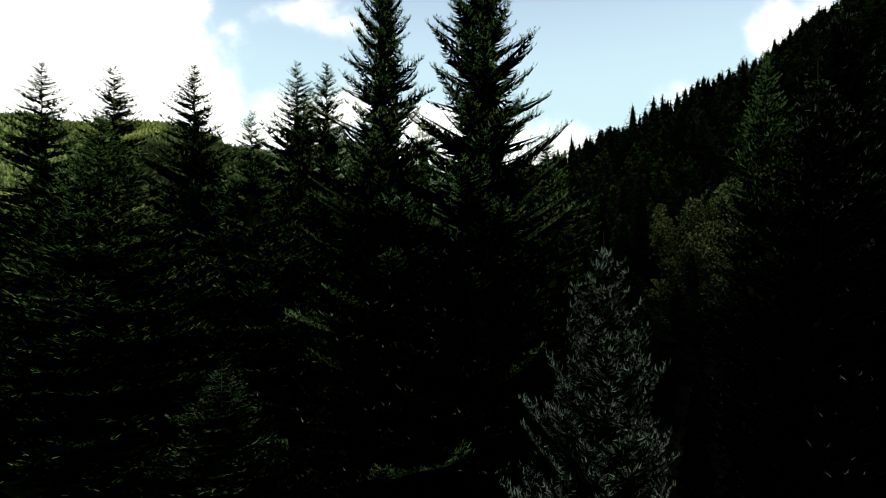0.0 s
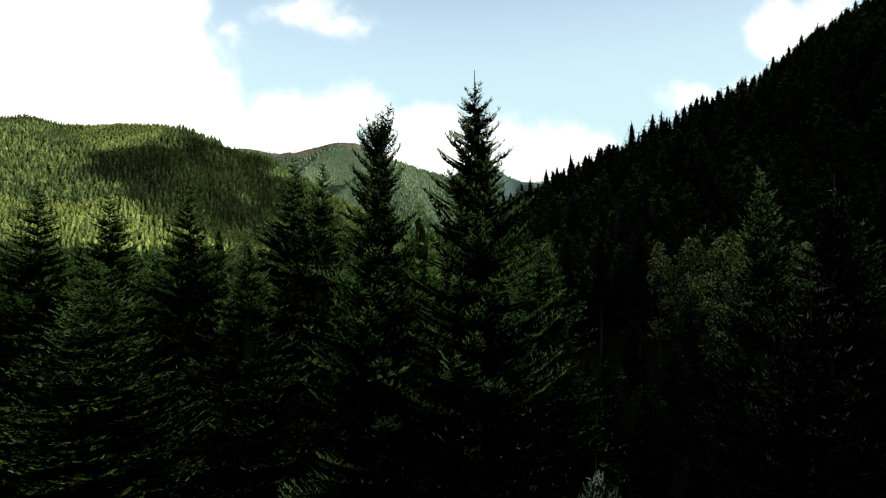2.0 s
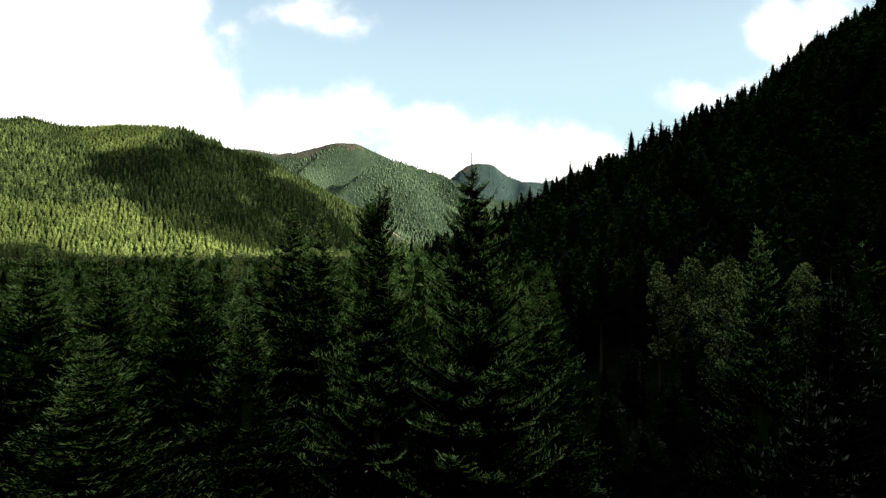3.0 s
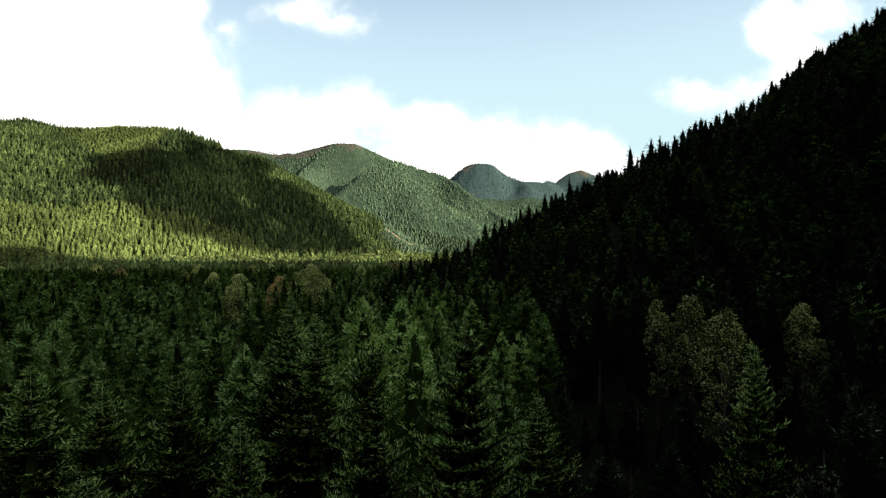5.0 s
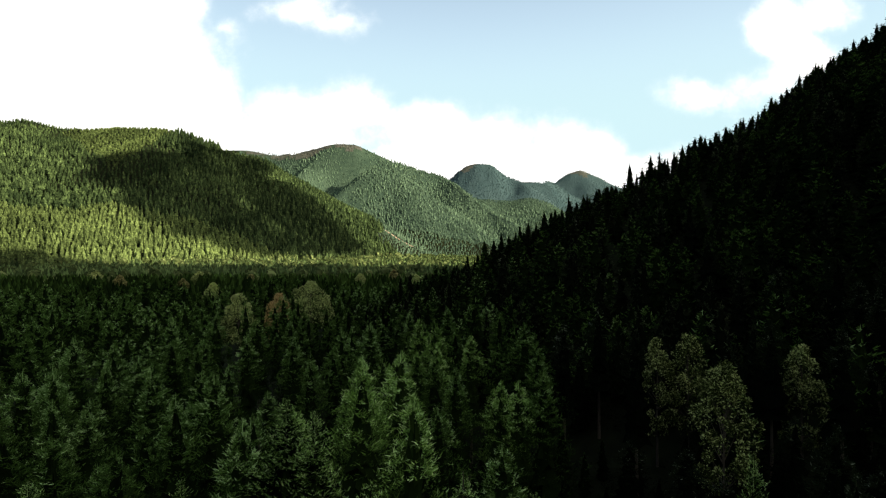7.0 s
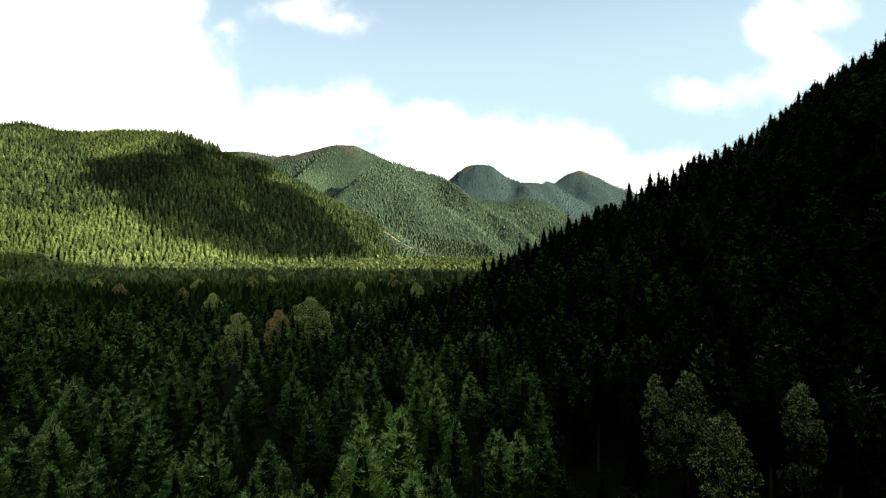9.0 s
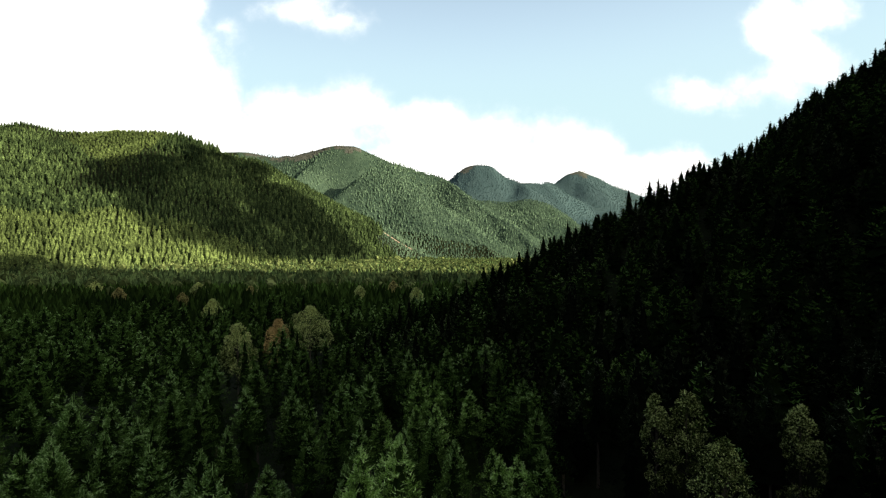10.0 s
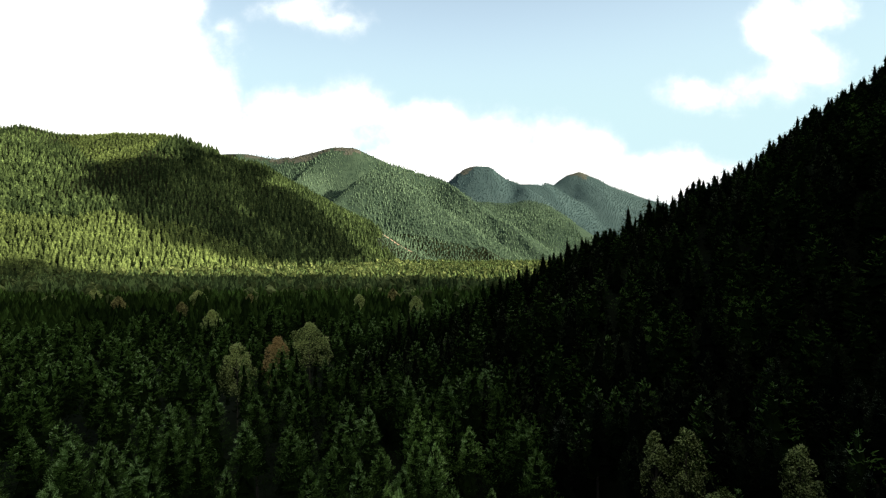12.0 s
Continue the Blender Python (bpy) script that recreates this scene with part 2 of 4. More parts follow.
# crest points x, y, ground height; then the steepness of the flanks before and behind
RIDGES = {
    "left_hill": (((-1900, 1000, 330), (-1046, 1180, 344), (-960, 1180, 342), (-860, 1180, 325), (-700, 1180, 312), (-650, 1180, 314), (-615, 1180, 310), (-525, 1190, 274),
                   (-430, 1200, 252), (-291, 1150, 154), (-117, 1100, 58), (-5, 1050, 0)), 0.58),
    "left_spur": (((-860, 1180, 270), (-760, 980, 190), (-560, 850, 90), (-380, 790, 10)), 0.60),
    "left_shoulder": (((-1300, 1100, 280), (-1000, 860, 150), (-800, 720, 30)), 0.55),
    "middle_hill": (((-900, 1750, 380), (-747, 1730, 371), (-560, 1720, 352), (-470, 1700, 357), (-380, 1700, 372), (-290, 1700, 372), (-180, 1700, 326), (-8, 1760, 284),
                     (195, 1800, 172), (430, 1800, 75), (620, 1780, 0)), 1.1),
    "middle_spur": (((-320, 1250, 100), (-275, 1330, 175), (-194, 1470, 272), (-110, 1450, 240), (-24, 1400, 182), (99, 1250, 57), (140, 1150, 0)), 0.72),
    "middle_flank": (((-400, 1700, 350), (-440, 1480, 215), (-420, 1330, 110)), 0.8),
    "middle_ridge": (((-8, 1760, 275), (90, 1600, 200), (200, 1470, 110), (270, 1330, 20)), 0.70),
    "far_knob": (((-300, 2250, 300), (38, 2130, 330), (80, 2110, 358), (100, 2105, 368), (145, 2100, 376), (204, 2100, 368), (239, 2105, 344), (299, 2130, 318),
                  (441, 2150, 312), (520, 2300, 320)), 0.85),
    "far_right": (((441, 2350, 300), (560, 2450, 340), (600, 2480, 372), (638, 2500, 393), (694, 2500, 402), (779, 2500, 386), (863, 2500, 346), (1004, 2500, 280), (1250, 2480, 200),
                   (1700, 2400, 120)), 0.75),
    "far_spur": (((239, 2105, 335), (330, 2000, 280), (388, 1950, 236), (420, 1850, 142), (450, 1750, 40)), 0.75),
    "far_right_spur": (((694, 2500, 392), (760, 2330, 280), (800, 2150, 150), (820, 2000, 30)), 0.75),
    "far_left_spur": (((560, 2450, 340), (520, 2280, 230), (500, 2120, 120)), 0.8),
    "right_spur": (((-34, 142, 0), (-3, 141, 18.5), (28, 140, 34), (52, 140, 46), (75, 140, 57), (96, 139, 67), (124, 140, 88), (190, 150, 126), (420, 190, 200)), 0.74),
    "right_mountain": (((420, 190, 200), (620, 100, 230), (850, -20, 290), (920, -90, 585), (1000, -230, 640), (1000, -520, 690), (800, -1300, 560)), 1.7),
    # added out of view, to block low light from behind
    "rear_shade_spur": (((-700, -500, 300), (-200, -480, 330), (300, -490, 350), (800, -560, 440)), 0.75),
    "rear_hill": (((800, -1300, 560), (-300, -1500, 380), (-1300, -900, 330), (-1900, 200, 300), (-1900, 1000, 300)), 0.5),
}


def ground(x, y):
    """Height of the land: a flat valley floor and flanks that fall from the crests."""
    x, y = np.asarray(x, float), np.asarray(y, float)
    total = np.zeros_like(x)
    soft = 9.0
    acc = np.exp(np.clip(total / soft, -50, 80))
    for crest, steep in RIDGES.values():
        best = np.full_like(x, -1e9)
        for (ax, ay, az), (bx, by, bz) in zip(crest[:-1], crest[1:]):
            dx, dy = bx - ax, by - ay
            s = np.clip(((x - ax) * dx + (y - ay) * dy) / (dx * dx + dy * dy), 0, 1)
            gap = np.hypot(x - ax - s * dx, y - ay - s * dy)
            best = np.maximum(best, az + s * (bz - az) - steep * gap)
        acc += np.exp(np.clip(best / soft, -50, 80))
    h = soft * np.log(acc)
    h = np.maximum(h, 0)
    rough = np.clip(h / 60, 0, 1)
    far = np.clip((np.hypot(x, y) - 350) / 300, 0, 1)
    return h + rough * far * (26 * value_noise(x, y, 170, 3) + 12 * value_noise(x, y, 70, 5)) + 0.8 * value_noise(x, y, 12, 7)


def raw_mesh(name, verts, faces, material, tint=None, smooth=False):
    """A mesh from arrays: verts (n, 3), faces (m, k) of one corner count."""
    me = bpy.data.meshes.new(name)
    n, (m, k) = len(verts), faces.shape
    me.vertices.add(n)
    me.vertices.foreach_set("co", np.asarray(verts, np.float32).ravel())
    me.loops.add(m * k)
    me.loops.foreach_set("vertex_index", np.asarray(faces, np.int32).ravel())
    me.polygons.add(m)
    me.polygons.foreach_set("loop_start", np.arange(0, m * k, k, dtype=np.int32))
    if tint is not None:
        me.attributes.new("tint", "FLOAT", "POINT").data.foreach_set("value", np.asarray(tint, np.float32))
    me.update(calc_edges=True)
    if smooth:
        me.polygons.foreach_set("use_smooth", np.ones(m, bool))
    me.materials.append(material)
    return me


def bald(x, y, z):
    """Heath on the highest ground of the far hills, where hardly a tree stands."""
    edge = np.where(y < 1950, 350, 368) + 60 * value_noise(x, y, 90, 81) + 30 * value_noise(x, y, 35, 83)
    return (y > 1500) & (z > edge)


def build_ground():
    xs = np.unique(np.concatenate([np.arange(-4200, -1400, 140), np.arange(-1400, 1300, 13), np.arange(-150, 250, 8), np.arange(1300, 4201, 140)]))
    ys = np.unique(np.concatenate([np.arange(-2600, -500, 90), np.arange(-500, 400, 20), np.arange(-60, 250, 7), np.arange(400, 2700, 13), np.arange(2700, 4601, 140)]))
    gx, gy = np.meshgrid(xs, ys)
    gz = ground(gx, gy)
    verts = np.stack([gx.ravel(), gy.ravel(), gz.ravel()], 1)
    i = np.arange(gx.size).reshape(gx.shape)
    faces = np.stack([i[:-1, :-1], i[:-1, 1:], i[1:, 1:], i[1:, :-1]], -1).reshape(-1, 4)
    me = raw_mesh("ground", verts, faces, SOIL, smooth=True)
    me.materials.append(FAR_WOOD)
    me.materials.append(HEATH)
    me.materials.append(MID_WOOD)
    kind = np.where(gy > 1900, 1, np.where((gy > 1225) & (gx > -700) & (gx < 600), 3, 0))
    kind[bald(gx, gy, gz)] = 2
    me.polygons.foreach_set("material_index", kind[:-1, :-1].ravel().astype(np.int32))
    tagged(new("ground", me), "dark forest floor of a flat valley between wooded hills", "ground", kind="structure")


build_ground()

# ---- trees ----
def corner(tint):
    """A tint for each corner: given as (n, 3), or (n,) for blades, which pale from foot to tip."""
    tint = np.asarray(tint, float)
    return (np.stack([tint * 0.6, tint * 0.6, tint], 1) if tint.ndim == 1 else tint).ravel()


def soup(name, tris, material, tint=None):
    """A mesh of loose small faces: tris (n, 3, 3)."""
    n = len(tris)
    return raw_mesh(name, tris.reshape(-1, 3), np.arange(3 * n, dtype=np.int32).reshape(n, 3), material,
                    None if tint is None else corner(tint))


def blades(base, way, length, width, rng, flat=0.45):
    """Narrow pointed faces from base along way; flat: how far each is turned about its own line (large: at random)."""
    side = np.cross(way, np.array((0, 0, 1.0)) + rng.normal(0, flat, size=way.shape))
    side /= np.linalg.norm(side, axis=1, keepdims=True) + 1e-9
    w = (side.T * width / 2).T
    return np.stack([base - w, base + w, base + (way.T * length).T], 1)


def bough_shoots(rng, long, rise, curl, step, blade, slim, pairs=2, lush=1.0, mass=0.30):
    """A bough along x: a stem that sags and turns up at its end, side twigs, short upright sprays on every twig.
    lush: the share of sprays kept, few on boughs that are to look shaded. Gives the faces and how far out each one
    sits, 0 to 1."""
    n = max(3, int(round(long / step)))
    s = np.clip(0.16 + 0.80 * (np.arange(n) + rng.uniform(0.1, 0.9, n)) / n, 0, 0.98)
    stem = np.stack([long * s, 0.05 * long * np.sin(3 * s + rng.uniform(0, 6)), long * (rise * s + curl * (s * s - s))], -1)
    slope = rise + curl * (2 * s - 1)
    tris, far = [], []

    def put(at, angle, lift, length, e):
        way = np.stack([np.cos(angle), np.sin(angle), lift], -1)
        way /= np.linalg.norm(way, axis=-1, keepdims=True)
        kept = rng.uniform(0, 1, len(at)) < lush
        tris.append(blades(at, way, length, length * slim, rng, 1.6)[kept])
        far.append(e[kept])

    for turn in (-1, 1):
        reach = (0.36 * long * (1.04 - s) ** 0.8 + 0.5 * blade) * rng.uniform(0.5, 1.2, n)
        a = turn * rng.uniform(0.6, 1.25, n)
        m = int(max(1, math.ceil(reach.max() / (0.75 * blade))))
        q = (np.arange(m)[None, :] + rng.uniform(0.2, 0.8, (n, m))) * (0.75 * blade) / reach[:, None]
        i, j = np.nonzero(q < 1.0)
        q = q[i, j]
        w0 = np.stack([np.cos(a), np.sin(a), 0.7 * slope + 0.05], -1)
        w = w0[i]
        at = stem[i] + w * (q * reach[i])[:, None]
        at[:, 2] += 0.25 * reach[i] * q * q
        # near-black faces along the twig: shade inside the bough, as colour
        way = w0 / np.linalg.norm(w0, axis=1, keepdims=True)
        tris.append(blades(stem, way, 0.92 * reach, mass * reach + 0.25 * blade, rng, 1.3))
        far.append(np.full(n, -1.0))
        for side in ((-1, 1) if pairs == 2 else (rng.choice((-1, 1), len(i)),)):
            k = len(i)
            put(at, a[i] + side * rng.uniform(0.15, 0.8, k), rng.normal(0.65, 0.45, k), blade * rng.uniform(0.7, 1.3, k), 0.7 * s[i] + 0.3 * q)
    put(stem, rng.uniform(-0.6, 0.6, n), rng.normal(0.75, 0.3, n), blade * rng.uniform(0.8, 1.3, n), s * 0.95)
    tris.append(blades(np.zeros((2, 3)), np.tile((1.0, 0.0, rise), (2, 1)), np.full(2, 0.95 * long), np.full(2, 0.10 * long), rng, 1.5))
    far.append(np.full(2, -1.0))
    end = np.tile((long, 0.05 * long * math.sin(3), long * rise), (3, 1)) + rng.normal(0, 0.1 * blade, (3, 3))
    put(end, rng.uniform(-0.5, 0.5, 3), np.full(3, rise + curl + 0.3), np.full(3, blade * 1.15), np.ones(3))
    return np.concatenate(tris), np.concatenate(far)


def crown_tint(rng, e, pale, bright):
    """Pale fresh needles at the ends of the boughs; the crown's inner shade is painted in as near-black tint."""
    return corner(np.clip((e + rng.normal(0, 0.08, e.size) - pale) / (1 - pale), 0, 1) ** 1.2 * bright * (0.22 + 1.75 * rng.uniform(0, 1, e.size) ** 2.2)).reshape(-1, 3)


def fir_crown(rng, tall, radius, gap, per, low, step, blade, slim=0.26, pale=0.45, pairs=2, skirts=14):
    """A conical crown of rising boughs in whorls round a dark core, brought to unit height."""
    tris, tints = [], []
    z = low * tall
    lopsided, lean = rng.uniform(0, 6.28), rng.uniform(0.0, 0.14)
    while z < tall - 0.25:
        down = tall - z
        top = np.clip(1 - down / (0.5 * tall), 0, 1)
        for k in range(per):
            az = rng.uniform(0, 6.283)
            long = 1.04 * radius * min(1.0, down / (0.52 * tall)) ** 0.92 * rng.uniform(0.6, 1.14) * (1 + lean * math.cos(az - lopsided)) + 0.05
            lush = float(np.clip(1.25 - down / (0.48 * tall), 0.12, 1))
            t, e = bough_shoots(rng, long, 0.32 + 0.20 * top + rng.normal(0, 0.14), 0.22, step * (0.5 + 0.5 * min(1, down / 4)), blade * (0.38 + 0.62 * min(1, down / 3.5)), slim, pairs, lush)
            e = np.where(e > 0, np.minimum(e + 0.45 * max(0.0, 1 - down / 4.5), 1.0), e)
            c, s = math.cos(az), math.sin(az)
            t = t @ np.array(((c, s, 0), (-s, c, 0), (0, 0, 1)))
            t[..., 2] += z + rng.uniform(-0.5, 0.5) * gap
            tris.append(t)
            # painted shade: the tint falls towards the foot of the crown
            tints.append(crown_tint(rng, e, pale, rng.uniform(0.35, 1.3) * (0.35 + 0.65 * lush)))
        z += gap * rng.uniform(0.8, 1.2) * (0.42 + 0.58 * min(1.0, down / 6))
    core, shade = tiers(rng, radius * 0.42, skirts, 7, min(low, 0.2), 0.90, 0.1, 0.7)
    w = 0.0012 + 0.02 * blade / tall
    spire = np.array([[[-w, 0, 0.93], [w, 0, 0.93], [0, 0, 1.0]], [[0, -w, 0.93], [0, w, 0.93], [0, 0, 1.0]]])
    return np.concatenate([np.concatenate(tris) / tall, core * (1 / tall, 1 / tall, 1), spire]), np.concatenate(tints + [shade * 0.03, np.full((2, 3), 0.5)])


def tiers(rng, radius, count, n, low, tip=1.0, inner=0.1, full=0.62):
    """Stacked ragged skirts of foliage of a unit-high conifer: each a fan from the stem down to a jagged rim."""
    made = []
    edges = tip - (tip - low) * (np.arange(count) + 1) / count
    for k, z in enumerate(edges):
        a = np.sort(np.arange(n) * 2 * math.pi / n + rng.uniform(-0.35, 0.35, n) * 2 * math.pi / n) + rng.uniform(0, 6.28)
        r = radius * min(1, (tip + 0.015 - z) / full) ** 0.9 * rng.uniform(0.62, 1.15, n)
        rim = np.stack([np.cos(a) * r, np.sin(a) * r, z + rng.normal(0, 0.018, n)], 1)
        top = min(tip, z + (1 - low) / count * 1.9)
        made.append(np.stack([rim, np.roll(rim, -1, 0), np.broadcast_to((0, 0, top), (n, 3))], 1))
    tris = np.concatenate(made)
    # skirts darken from rim to stem: the shade beneath them, painted
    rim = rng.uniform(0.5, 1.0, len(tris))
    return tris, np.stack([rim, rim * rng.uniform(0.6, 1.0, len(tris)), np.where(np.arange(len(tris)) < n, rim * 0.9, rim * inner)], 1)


def trunk_mesh(name, height, radius, n=7, lean=0.0):
    rows = np.array([0, 0.02, 0.3, 0.65, 1.0])
    wide = np.array([1.35, 1.0, 0.75, 0.4, 0.03]) * radius
    a = np.arange(n) * 2 * math.pi / n
    verts = np.concatenate([np.stack([np.cos(a) * w + lean * r * r, np.sin(a) * w, np.full(n, r * height)], 1) for r, w in zip(rows, wide)])
    i = np.arange(n)
    faces = np.concatenate([np.stack([i + k * n, (i + 1) % n + k * n, (i + 1) % n + (k + 1) * n, i + (k + 1) * n], 1) for k in range(len(rows) - 1)])
    return raw_mesh(name, verts, faces, BARK, smooth=True)


def scatter(x0, x1, y0, y1, gap, rng):
    xs, ys = np.meshgrid(np.arange(x0, x1, gap), np.arange(y0, y1, gap * 0.87))
    xs = xs + (np.arange(xs.shape[0]) % 2)[:, None] * gap / 2
    x, y = xs.ravel(), ys.ravel()
    return x + rng.uniform(-0.36, 0.36, x.size) * gap, y + rng.uniform(-0.36, 0.36, x.size) * gap


def plant(name, x, y, tall, variants, material, rng, label, spread=(0.85, 1.2), fade=1.0, even=0.0):
    """One sheet of woodland: every tree a copy of a unit-high variant, set on the land."""
    tris, tints = [], []
    pick = rng.integers(0, len(variants), x.size)
    z = ground(x, y) - 0.6
    for v, (shape, fresh) in enumerate(variants):
        who = np.nonzero(pick == v)[0]
        if not who.size:
            continue
        a = rng.uniform(0, 2 * math.pi, who.size)
        wide = tall[who] * rng.uniform(*spread, who.size)
        c, s = np.cos(a) * wide, np.sin(a) * wide
        sx, sy, sz = shape[..., 0].ravel(), shape[..., 1].ravel(), shape[..., 2].ravel()
        px = c[:, None] * sx - s[:, None] * sy + x[who][:, None]
        py = s[:, None] * sx + c[:, None] * sy + y[who][:, None]
        pz = tall[who][:, None] * sz + z[who][:, None]
        tris.append(np.stack([px, py, pz], -1).reshape(-1, 3, 3))
        fresh = corner(fresh).reshape(-1, 3)
        stand = 1.0 + 0.9 * value_noise(x[who], y[who], 70, 51) + 0.5 * value_noise(x[who], y[who], 25, 53)
        own = np.where(rng.uniform(0, 1, who.size) < 0.45, rng.uniform(0.85, 1.4, who.size), rng.uniform(0.3, 0.65, who.size))
        own = own * (1 - even) + rng.uniform(0.55, 1.15, who.size) * even
        tints.append(((own * np.broadcast_to(fade, x.shape)[who] * stand)[:, None, None] * fresh).reshape(-1, 3))
    ob = new(name, soup(name, np.concatenate(tris), material, np.concatenate(tints)))
    return tagged(ob, label, "forest", kind="stuff")


def cone_crown(rng, tall, radius, boughs, sprays, blade, low, slim=0.22, core=0.46, spark=1.0, tip=0.95, dimmed=0.10):
    """A crown seen from further off: clumps of upright sprays at the ends of many short boughs on a dark cone, at unit height."""
    f = rng.uniform(0, 1, boughs) ** 0.95
    down = 0.25 + f * (1 - low) * tall
    az = rng.uniform(0, 6.283, boughs)
    side = 1 + 0.16 * np.cos(az - rng.uniform(0, 6.28)) + 0.10 * np.cos(2 * az - rng.uniform(0, 6.28))
    reach = radius * np.minimum(1, down / (0.55 * tall)) ** 0.88 * rng.uniform(0.72, 1.12, boughs) * side
    # sprays dim down the crown, which paints in the dark between trees
    fresh = rng.uniform(0.3, 1.35, boughs) * np.clip(1.3 - 1.55 * f, dimmed, 1)
    i = np.repeat(np.arange(boughs), sprays)
    n = i.size
    s = rng.uniform(0.45, 1.0, n) ** 0.7
    a = az[i] + rng.normal(0, 0.20, n)
    out = reach[i] * s
    at = np.stack([np.cos(a) * out, np.sin(a) * out, tall - down[i] + 0.25 * out + rng.normal(0, 0.10, n)], 1)
    b = a + rng.normal(0, 1.2, n)
    way = np.stack([np.cos(b), np.sin(b), rng.normal(0.8, 0.45, n)], 1)
    way /= np.linalg.norm(way, axis=1, keepdims=True)
    long = blade * rng.uniform(0.65, 1.3, n) * (0.4 + 0.6 * np.minimum(1, down[i] / 3.0))
    tris = blades(at, way, long, long * slim, rng, 1.6)
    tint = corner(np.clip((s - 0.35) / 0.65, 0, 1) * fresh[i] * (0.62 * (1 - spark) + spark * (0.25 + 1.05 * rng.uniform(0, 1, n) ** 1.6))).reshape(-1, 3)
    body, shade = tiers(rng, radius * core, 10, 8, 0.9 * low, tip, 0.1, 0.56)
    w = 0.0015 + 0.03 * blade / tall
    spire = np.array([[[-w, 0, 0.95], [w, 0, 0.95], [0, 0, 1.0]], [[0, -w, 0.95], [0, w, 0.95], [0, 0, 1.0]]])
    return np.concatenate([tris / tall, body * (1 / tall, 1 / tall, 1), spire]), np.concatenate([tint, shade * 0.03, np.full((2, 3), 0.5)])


def wood_variants(count, seed, tall, radius, boughs, sprays, blade, low, core=0.46, spark=0.25):
    rng = np.random.default_rng(seed)
    return [cone_crown(rng, tall, radius * tall * rng.uniform(0.82, 1.2), boughs, sprays, blade, low, 0.34, core, spark) for _ in range(count)]


def plain_variants(count, seed, radius, skirts, sides, low, rim_in):
    rng = np.random.default_rng(seed)
    return [tiers(rng, radius * rng.uniform(0.75, 1.2), skirts, sides, low, 1.0, rim_in) for _ in range(count)]


CLOSE = wood_variants(9, 1, 20, 0.165, 105, 9, 0.43, 0.45)
MID = wood_variants(9, 4, 18, 0.175, 70, 6, 0.62, 0.45)
STEEP = wood_variants(9, 6, 15, 0.19, 75, 5, 0.54, 0.15, 0.62)
SMALL = plain_variants(10, 2, 0.20, 5, 5, 0.12, 0.3)
TINY = plain_variants(8, 3, 0.20, 2, 5, 0.0, 0.75)

# near trees: x, y, height of the tip above the valley floor, crown radius
HERO = ((1.2, 15.8, 26.4, 4.5), (-1.95, 16.6, 24.9, 4.3), (3.6, 11.2, 16.1, 3.4), (9.3, 12.4, 20.4, 3.6), (11.0, 13.8, 22.8, 3.8))
NEAR = ((-12.2, 17.8, 20.9, 4.6), (-10.6, 21.3, 24.0, 4.0), (-7.9, 20.6, 21.8, 3.8), (-13.5, 20.5, 23.7, 4.0), (-17.1, 21.3, 24.1, 4.2),
        (-7.7, 26.4, 26.0, 4.4), (-5.9, 25.3, 25.6, 4.2), (-7.9, 28.5, 25.0, 4.4), (14.0, 21.7, 24.8, 2.7), (5.1, 24.6, 21.7, 3.8),
        (-5.4, 36.7, 25.5, 5.0), (-1.3, 32.4, 24.5, 4.6), (-6.1, 41.4, 25.0, 5.0), (-3.2, 44.7, 24.7, 5.0), (1.7, 27.0, 21.5, 4.2), (-12.7, 33.1, 22.7, 4.4),
        (-18.0, 40.6, 24.0, 4.6), (-20.0, 38.5, 22.9, 4.4), (-26.7, 34.9, 21.0, 4.2), (-39.3, 47.5, 22.5, 4.6), (-37.0, 48.3, 22.3, 4.4), (-28.6, 50.0, 22.0, 4.6),
        (-35.0, 50.4, 19.0, 4.2), (-17.1, 50.4, 19.6, 4.4), (-12.7, 60.6, 22.1, 4.4), (-14.6, 57.3, 21.2, 4.2), (-44.9, 61.7, 23.0, 4.6), (-41.1, 63.3, 22.0, 4.4),
        (-47.1, 65.0, 22.9, 4.6), (-55.6, 67.5, 22.7, 4.6), (-38.0, 71.0, 24.4, 4.8), (-27.5, 71.4, 21.8, 4.4), (-40.0, 77.6, 22.7, 4.6), (-36.0, 80.8, 23.9, 4.8), (-29.7, 81.9, 22.7, 4.4),
        (-27.9, 93.4, 20.4, 4.4), (-12.9, 66.7, 23.1, 4.4), (-10.1, 73.7, 22.9, 4.4), (-7.6, 67.7, 19.1, 4.0), (-2.9, 72.0, 23.6, 4.6), (-0.4, 67.2, 23.5, 4.4),
        (4.3, 67.0, 22.2, 4.2), (-5.6, 94.0, 22.0, 4.4), (1.4, 89.2, 23.2, 4.4), (9.1, 97.5, 22.3, 4.2), (6.3, 49.7, 20.6, 4.0), (8.0, 49.4, 20.7, 4.0), (10.0, 47.0, 22.7, 3.8), (6.7, 61.3, 16.5, 3.6),
        (23.4, 73.3, 25.0, 4.4),
        (23.0, 27.2, 21.7, 3.6), (27.0, 33.6, 21.8, 3.8))

YOUNG_LABEL = "small young fir with pale grey-green sprigs before dark firs"
PALE_LABEL = "fresh green fir with pale needle tips among darker firs"
SPRUCE_LABEL = "dark green fir with drooping boughs in the dense valley forest"


